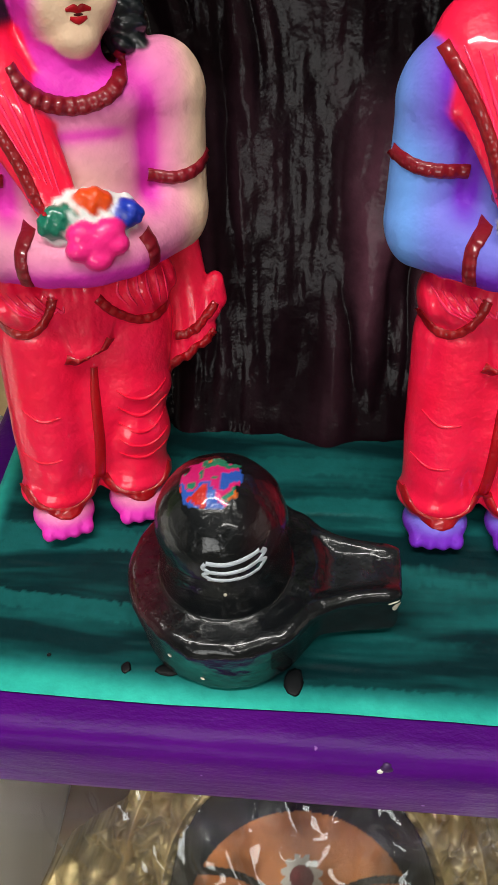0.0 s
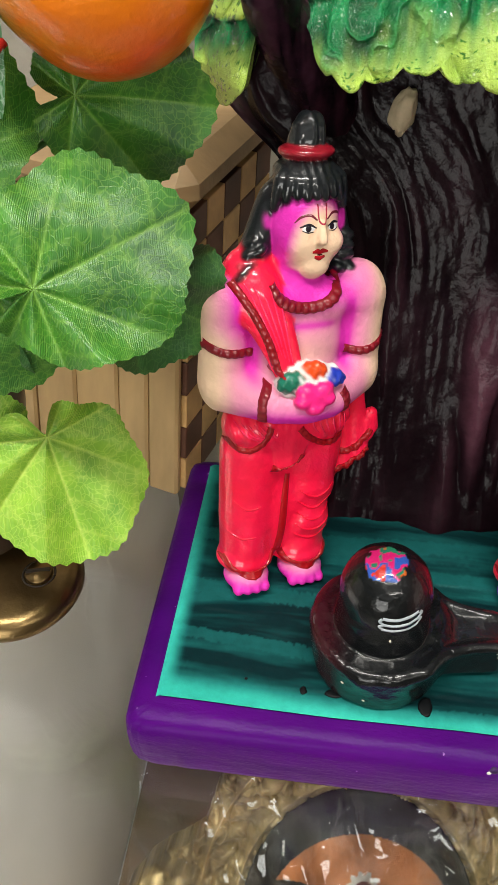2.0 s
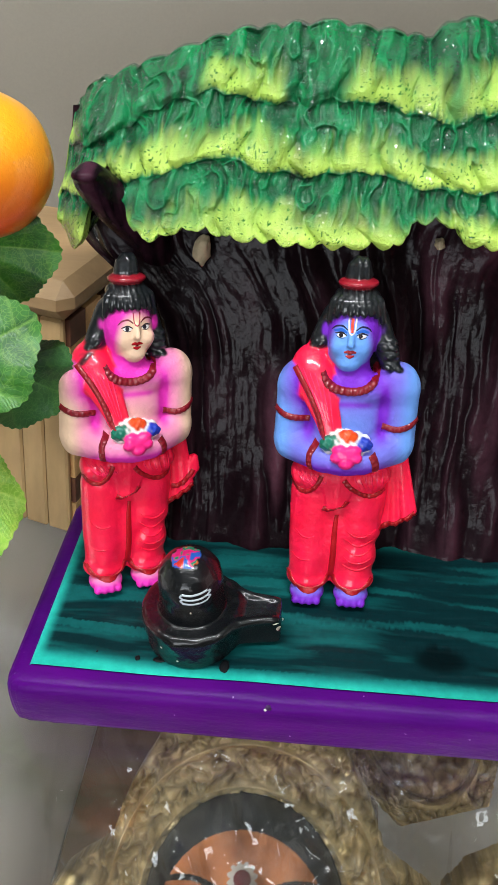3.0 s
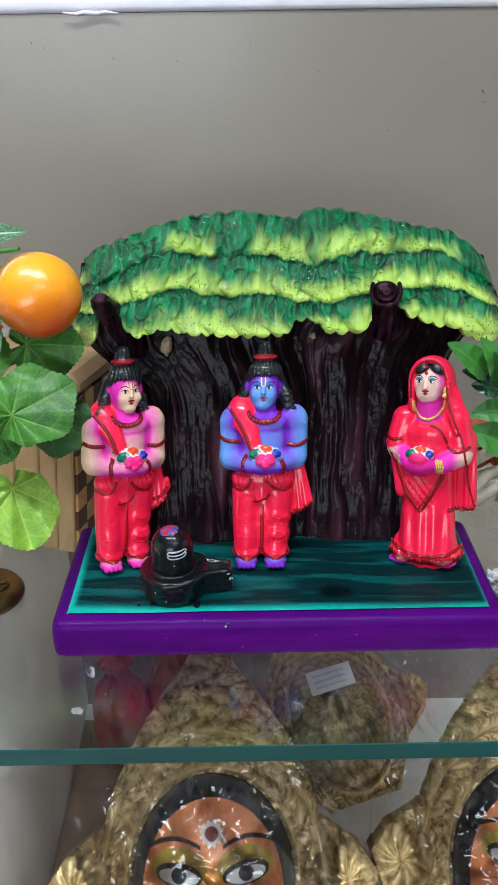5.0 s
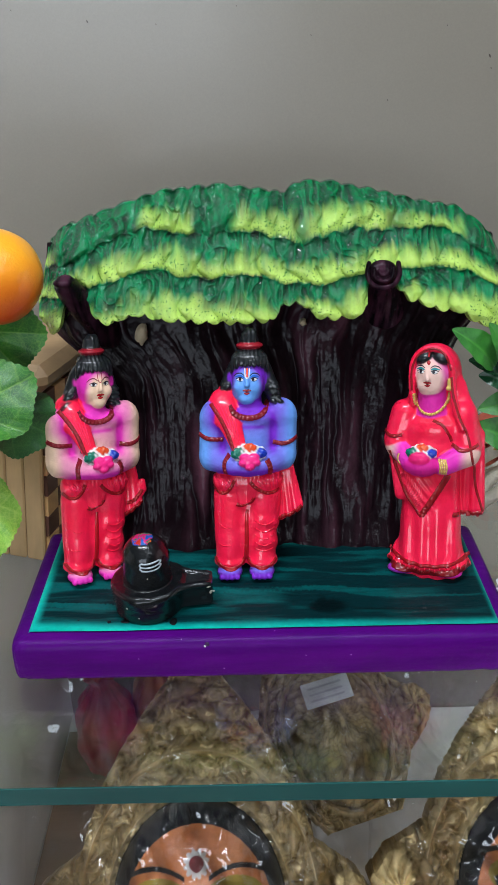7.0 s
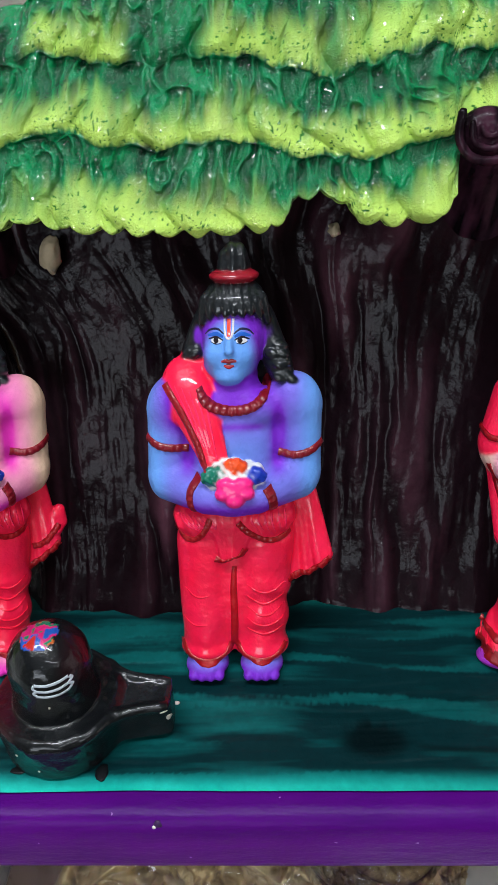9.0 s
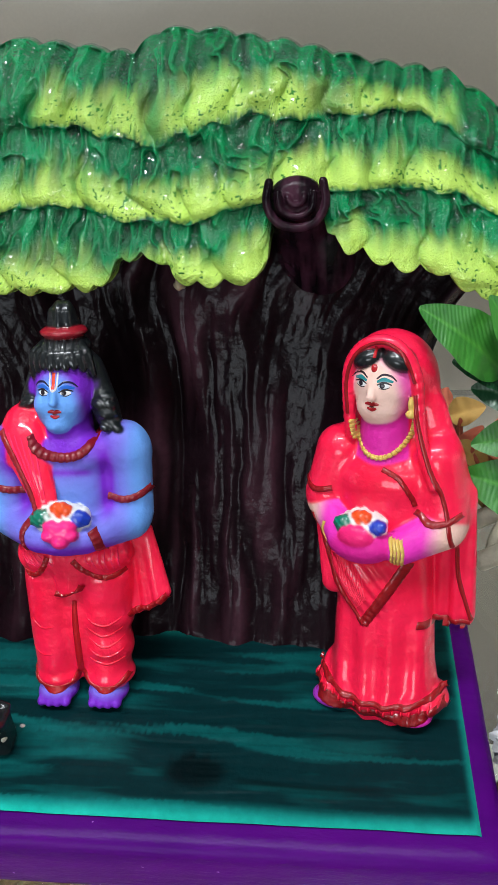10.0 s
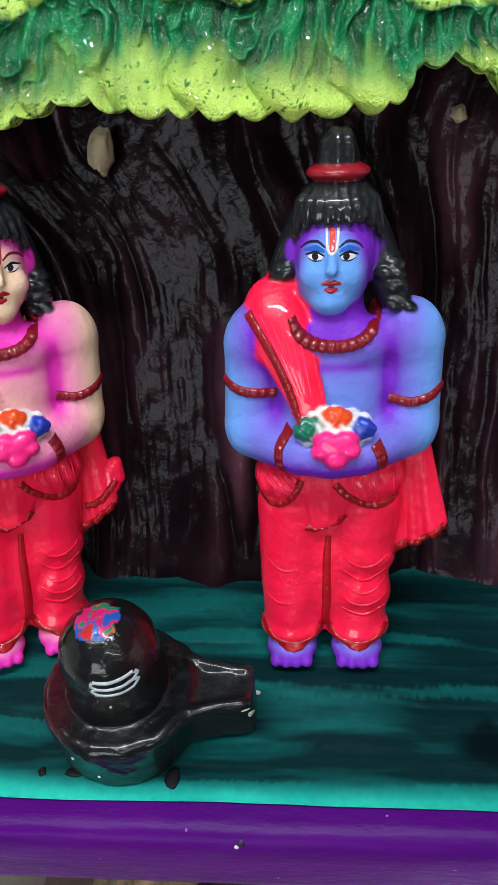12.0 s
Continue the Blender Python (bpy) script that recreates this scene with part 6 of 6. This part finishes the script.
def mask_mesh(name, pose_m, size=1.0, seed=0, gilt=False):
    """A moulded face under a tall gilt crown, as a relief; u across, v up from the brow mark."""
    nu, nv = 420, 460
    U, V = np.meshgrid(np.linspace(-0.172, 0.172, nu), np.linspace(-0.192, 0.185, nv), indexing="ij")
    arch = np.interp(V, [-0.192, -0.12, -0.09, -0.05, -0.025, 0.0, 0.04, 0.08, 0.12, 0.15, 0.185], [0.06, 0.105, 0.148, 0.165, 0.148, 0.112, 0.099, 0.078, 0.052, 0.028, 0.008])
    fx, fy = U / 0.068, (V + 0.052) / np.where(V > -0.052, 0.082, 0.098)
    face = np.sqrt(fx ** 2 + fy ** 2)
    hair = np.sqrt((U / 0.081) ** 2 + ((V + 0.05) / np.where(V > -0.05, 0.099, 0.12)) ** 2)
    dome = np.sqrt(np.clip(1 - (np.minimum(hair, 1)) ** 2, 0, 1))
    H = 0.03 + 0.055 * dome
    scroll = np.clip(np.abs(fbm(U * 150 + 6 * fbm(U * 60, V * 60, 5 + seed), V * 150 + 6 * fbm(V * 60, U * 60, 6), 7 + seed, 1) - 0.5) * 2.6, 0, 1)
    bead = np.maximum(0, np.sin(np.arctan2(U, V + 0.05) * 46)) * np.exp(-((hair - 1.07) / 0.03) ** 2)
    crown = hair > 1.0
    # smooth mouldings along the hair and halfway out, filigree between them
    band = np.exp(-((hair - 1.06) / 0.035) ** 2) + np.exp(-((hair - 1.37) / 0.03) ** 2)
    comb = np.abs(np.sin(np.arctan2(U, V + 0.05) * 30 + 9 * hair)) * (hair > 1.45)
    turn = np.arctan2(U, V + 0.05)
    emboss = np.sqrt(np.abs(np.sin(17 * turn + 1.3 * np.sin(15 * hair))) * np.abs(np.sin(19 * hair + 0.6 * np.sin(17 * turn))))
    relief = np.clip(1 - 1.2 * band, 0, 1) * (0.0040 * emboss + 0.0034 * (1 - scroll) + 0.0008 * comb)
    H = np.where(crown, 0.034 - 0.02 * np.clip(hair - 1, 0, 1) + 0.008 * band + relief + 0.003 * bead * 0.6, H)
    for s in (-1, 1):
        d = np.hypot(U - s * 0.134, V + 0.055)
        H = np.where(d < 0.034, 0.036 + 0.012 * np.sqrt(np.clip(1 - (d / 0.034) ** 2, 0, 1)) + 0.004 * np.abs(np.sin(5 * np.arctan2(V + 0.055, U - s * 0.134) + d * 60)), H)
    # nose and lips
    H = H + 0.013 * np.exp(-(U / 0.0085) ** 2) * sstep(-0.01, -0.05, V) * sstep(-0.085, -0.062, V) + 0.006 * np.exp(-(U / 0.018) ** 2 - ((V + 0.1) / 0.009) ** 2)
    gold = lerp((0.30, 0.20, 0.075), (0.88, 0.68, 0.34), np.clip(0.7 * emboss + 0.5 * (1 - scroll) - 0.1 + 0.8 * band, 0, 1))
    col, metal = gold.copy(), np.where(crown, 0.75, 0.0)
    skin = lerp((0.70, 0.21, 0.075), (0.74, 0.36, 0.05), sstep(-0.01, -0.05, V) * sstep(0.03, 0.01, np.abs(U)) + 0.25 * fbm(U * 20, V * 20, 9))
    skin = skin * (1 - 0.6 * np.exp(-((np.abs(U) - 0.033) / 0.02) ** 2 - ((V + 0.07) / 0.02) ** 2)[..., None]) + np.array((0.7, 0.06, 0.1)) * 0.6 * np.exp(-((np.abs(U) - 0.033) / 0.02) ** 2 - ((V + 0.07) / 0.02) ** 2)[..., None]
    col = np.where((~crown)[..., None], np.array((0.008, 0.012, 0.02)), col)
    col = np.where(((face < 1) & ~crown)[..., None], skin, col)
    eu = np.abs(U) - 0.032
    inface = face < 1
    lid = (((eu / 0.027) ** 2 + ((V + 0.028) / 0.017) ** 2) < 1) & inface
    white = (((eu / 0.019) ** 2 + ((V + 0.036 - 0.1 * eu) / 0.0072) ** 2) < 1) & inface
    lash = (((eu / 0.0225) ** 2 + ((V + 0.0345 - 0.1 * eu) / 0.0105) ** 2) < 1) & ~white & inface
    iris = (np.hypot(eu, V + 0.035) < 0.0072) & white
    brow = (np.abs(V - (-0.004 - 12 * (np.abs(U) - 0.036) ** 2)) < 0.0021) & (np.abs(np.abs(U) - 0.036) < 0.025) & inface
    for k, tone in ((lid, (0.42, 0.30, 0.03)), (lash, (0.02, 0.015, 0.015)), (white, (0.6, 0.6, 0.58)), (iris, (0.015, 0.015, 0.02)), (brow, (0.02, 0.015, 0.015)),
                    ((np.hypot(U / 0.02, (V + 0.1) / 0.008) < 1) & inface, (0.5, 0.02, 0.06)), (np.hypot(U, V) < 0.012 * (0.75 + 0.25 * np.abs(np.sin(6 * np.arctan2(V, U)))), (0.75, 0.7, 0.65)), (np.hypot(U, V) < 0.0065, (0.2, 0.008, 0.015))):
        col = np.where(k[..., None], np.array(tone), col)
    if gilt:
        col, crown = gold, crown | True
    metal = np.where(crown, 0.6, 0.0)
    inside = np.abs(U) < arch + 0.002 * (scroll - 0.5)
    H = np.where(inside, H, 0.004)
    P = np.stack([U, V, H], -1).reshape(-1, 3) * size
    mm = np.array(pose_m)
    P = P @ mm[:3, :3].T + mm[:3, 3]
    f = grid_faces(nu, nv)
    keep = inside.reshape(-1)[f].any(1)
    f = f[keep]
    used = np.unique(f)
    back_map = np.full(nu * nv, -1)
    back_map[used] = np.arange(len(used))
    c = np.concatenate([col, metal[..., None]], -1).reshape(-1, 4)[used]
    return array_mesh(name, P[used], back_map[f], MASK_PAINT, c)


def mask_pose(x, y, z, tilt, turn, spin=0.0):
    return Matrix.Translation((x, y, z)) @ Matrix.Rotation(radians(turn), 4, "Z") @ Matrix.Rotation(radians(90 - tilt), 4, "X") @ Matrix.Rotation(radians(spin), 4, "Z")


m = Nodes("crinkled_cellophane")
out = m.t.nodes["Material Output"]
tr, gl, fr, mx = m.n("BsdfTransparent"), m.n("BsdfGlossy", Roughness=0.09), m.n("Fresnel", IOR=1.8), m.n("MixShader")
tr.inputs["Color"].default_value = (0.97, 0.97, 0.97, 1)
bp = m.n("Bump", Distance=0.02, Strength=1.0)
m.link(m.noise(11, 3, 0.6, (1, 0.5, 1)), bp.inputs["Height"])
m.link(bp.outputs["Normal"], gl.inputs["Normal"])
m.link(bp.outputs["Normal"], fr.inputs["Normal"])
m.link(fr.outputs["Fac"], mx.inputs["Fac"])
m.link(tr.outputs[0], mx.inputs[1])
m.link(gl.outputs[0], mx.inputs[2])
m.link(mx.outputs[0], out.inputs["Surface"])
CELLO = m.mat


def wrapper(pose_m, size, seed):
    nu, nv = 130, 150
    U, V = np.meshgrid(np.linspace(-0.165, 0.165, nu), np.linspace(-0.16, 0.205, nv), indexing="ij")
    edge = np.maximum(np.abs(U) / 0.165, np.abs(V - 0.02) / 0.185)
    H = 0.092 - 0.075 * np.clip(np.hypot(U / 0.165, (V + 0.03) / 0.22), 0, 1.2) ** 1.6 + 0.012 * (np.abs(fbm(U * 28, V * 28, 60 + seed, 3) - 0.5)) * 2 + 0.006 * np.abs(np.sin(U * 70 + V * 40 + 4 * fbm(U * 10, V * 10, 61)))
    P = np.stack([U * (1 - 0.25 * sstep(0.06, 0.2, V)), V, np.maximum(H, 0.012)], -1).reshape(-1, 3) * size
    mm = np.array(pose_m)
    P = P @ mm[:3, :3].T + mm[:3, 3]
    ob = put("plastic_wrapper", array_mesh("plastic_wrapper", P, grid_faces(nu, nv), CELLO))
    return tagged(ob, "clear crinkled cellophane wrapped over a mask", "wrapper", group="mask wrappers")


# the small third one is a mask too, its face left out under gilt
for x, y, z, tilt, turn, spin, size, seed, lab in ((-0.0565, 0.096, -0.278, 40, 2, 0, 0.88, 0, "gilt-crowned painted clay mask in clear plastic"), (0.236, 0.106, -0.282, 40, -4, -3, 0.88, 4, "gilt-crowned painted clay mask in clear plastic"),
                                                   (0.064, 0.26, -0.285, 58, 5, 12, 0.62, 9, "small clay mask, its face gilt over, in clear plastic with a paper label")):
    pm = mask_pose(x, y, z, tilt, turn, spin)
    tagged(put("face_mask", mask_mesh("face_mask", pm, size, seed, seed == 9)), lab, "mask", group="masks on the lower shelf")
    wrapper(pm, size, seed)
LABEL = plain("white_paper_label", (0.7, 0.72, 0.75), 0.6, vary=0.05)
INK = plain("grey_ink", (0.5, 0.52, 0.57), 0.7)
tag_m = mask_pose(0.064, 0.26, -0.285, 58, 5, 12) @ Matrix.Translation((-0.005, -0.005, 0.064))
tag = thing("paper_label", tag_m.translation, "blank-looking white paper label on the small wrapped mask", "label")
bm = box_bm((-0.024, -0.012, 0.0), (0.024, 0.012, 0.0006), 0.0002, 1)
bmesh.ops.transform(bm, matrix=tag_m, verts=bm.verts)
part("paper", bm, LABEL, tag, smooth=False)
for y0 in (-0.006, 0.0, 0.006):
    bm = box_bm((-0.018, y0 - 0.001, 0.0007), (0.016, y0 + 0.001, 0.0009))
    bmesh.ops.transform(bm, matrix=tag_m, verts=bm.verts)
    part("printed_bar", bm, INK, tag, smooth=False)


def stand_in_bundle(x, y, w, h, tone, label, seed):
    """A knotted cloth bundle, creased towards its neck; a stand-in for other things."""
    na, nz = 64, 40
    A, T = np.meshgrid(np.linspace(0, 2 * np.pi, na, endpoint=False), np.linspace(0, 1, nz), indexing="ij")
    rad = w * np.interp(T, [0, 0.04, 0.25, 0.55, 0.72, 0.8, 0.92, 1.0], [0.05, 0.8, 1.0, 0.9, 0.45, 0.3, 0.62, 0.1])
    rad = rad * (1 + 0.12 * np.sin(A * 9 + 4 * fbm(A * 2, T * 4, seed)) * sstep(0.25, 0.7, T) + 0.16 * (fbm(np.cos(A) * 3 + 5, np.sin(A) * 3 + T * 5, seed + 1) - 0.5))
    v = np.stack([x + rad * np.cos(A), y + rad * np.sin(A), -0.3957 + h * T], -1).reshape(-1, 3)
    mt = plain("bundle_cloth", tone, 0.55, vary=0.3, scale=50, relief=0.0006)
    tagged(put("stand_in_bundle", array_mesh("stand_in_bundle", v, grid_faces(na, nz, True), mt)), label, "bundle", group="bundles on the lower shelf")


# added stand-ins: red for a glossy packet, brown for a mask's face
stand_in_bundle(-0.170, 0.285, 0.034, 0.150, (0.34, 0.010, 0.02), "knotted shiny red cloth bundle standing in for a packet on the lower shelf", 3)
stand_in_bundle(-0.112, 0.305, 0.032, 0.165, (0.30, 0.09, 0.03), "knotted rust brown cloth bundle standing in for a mask on the lower shelf", 11)

# a sheet of brown plywood lies on the lower board under the masks
tagged(part("plywood_sheet", box_bm((-0.2265, -0.25, -0.4018), (0.05, 0.33, -0.3958), 0.001), plain("brown_plywood", (0.24, 0.15, 0.085), 0.5, 0.0, 0.3, 18, 0.0004, (0.3, 2, 1)), None, smooth=False),
       "thin brown plywood sheet on the lower shelf", "sheet")
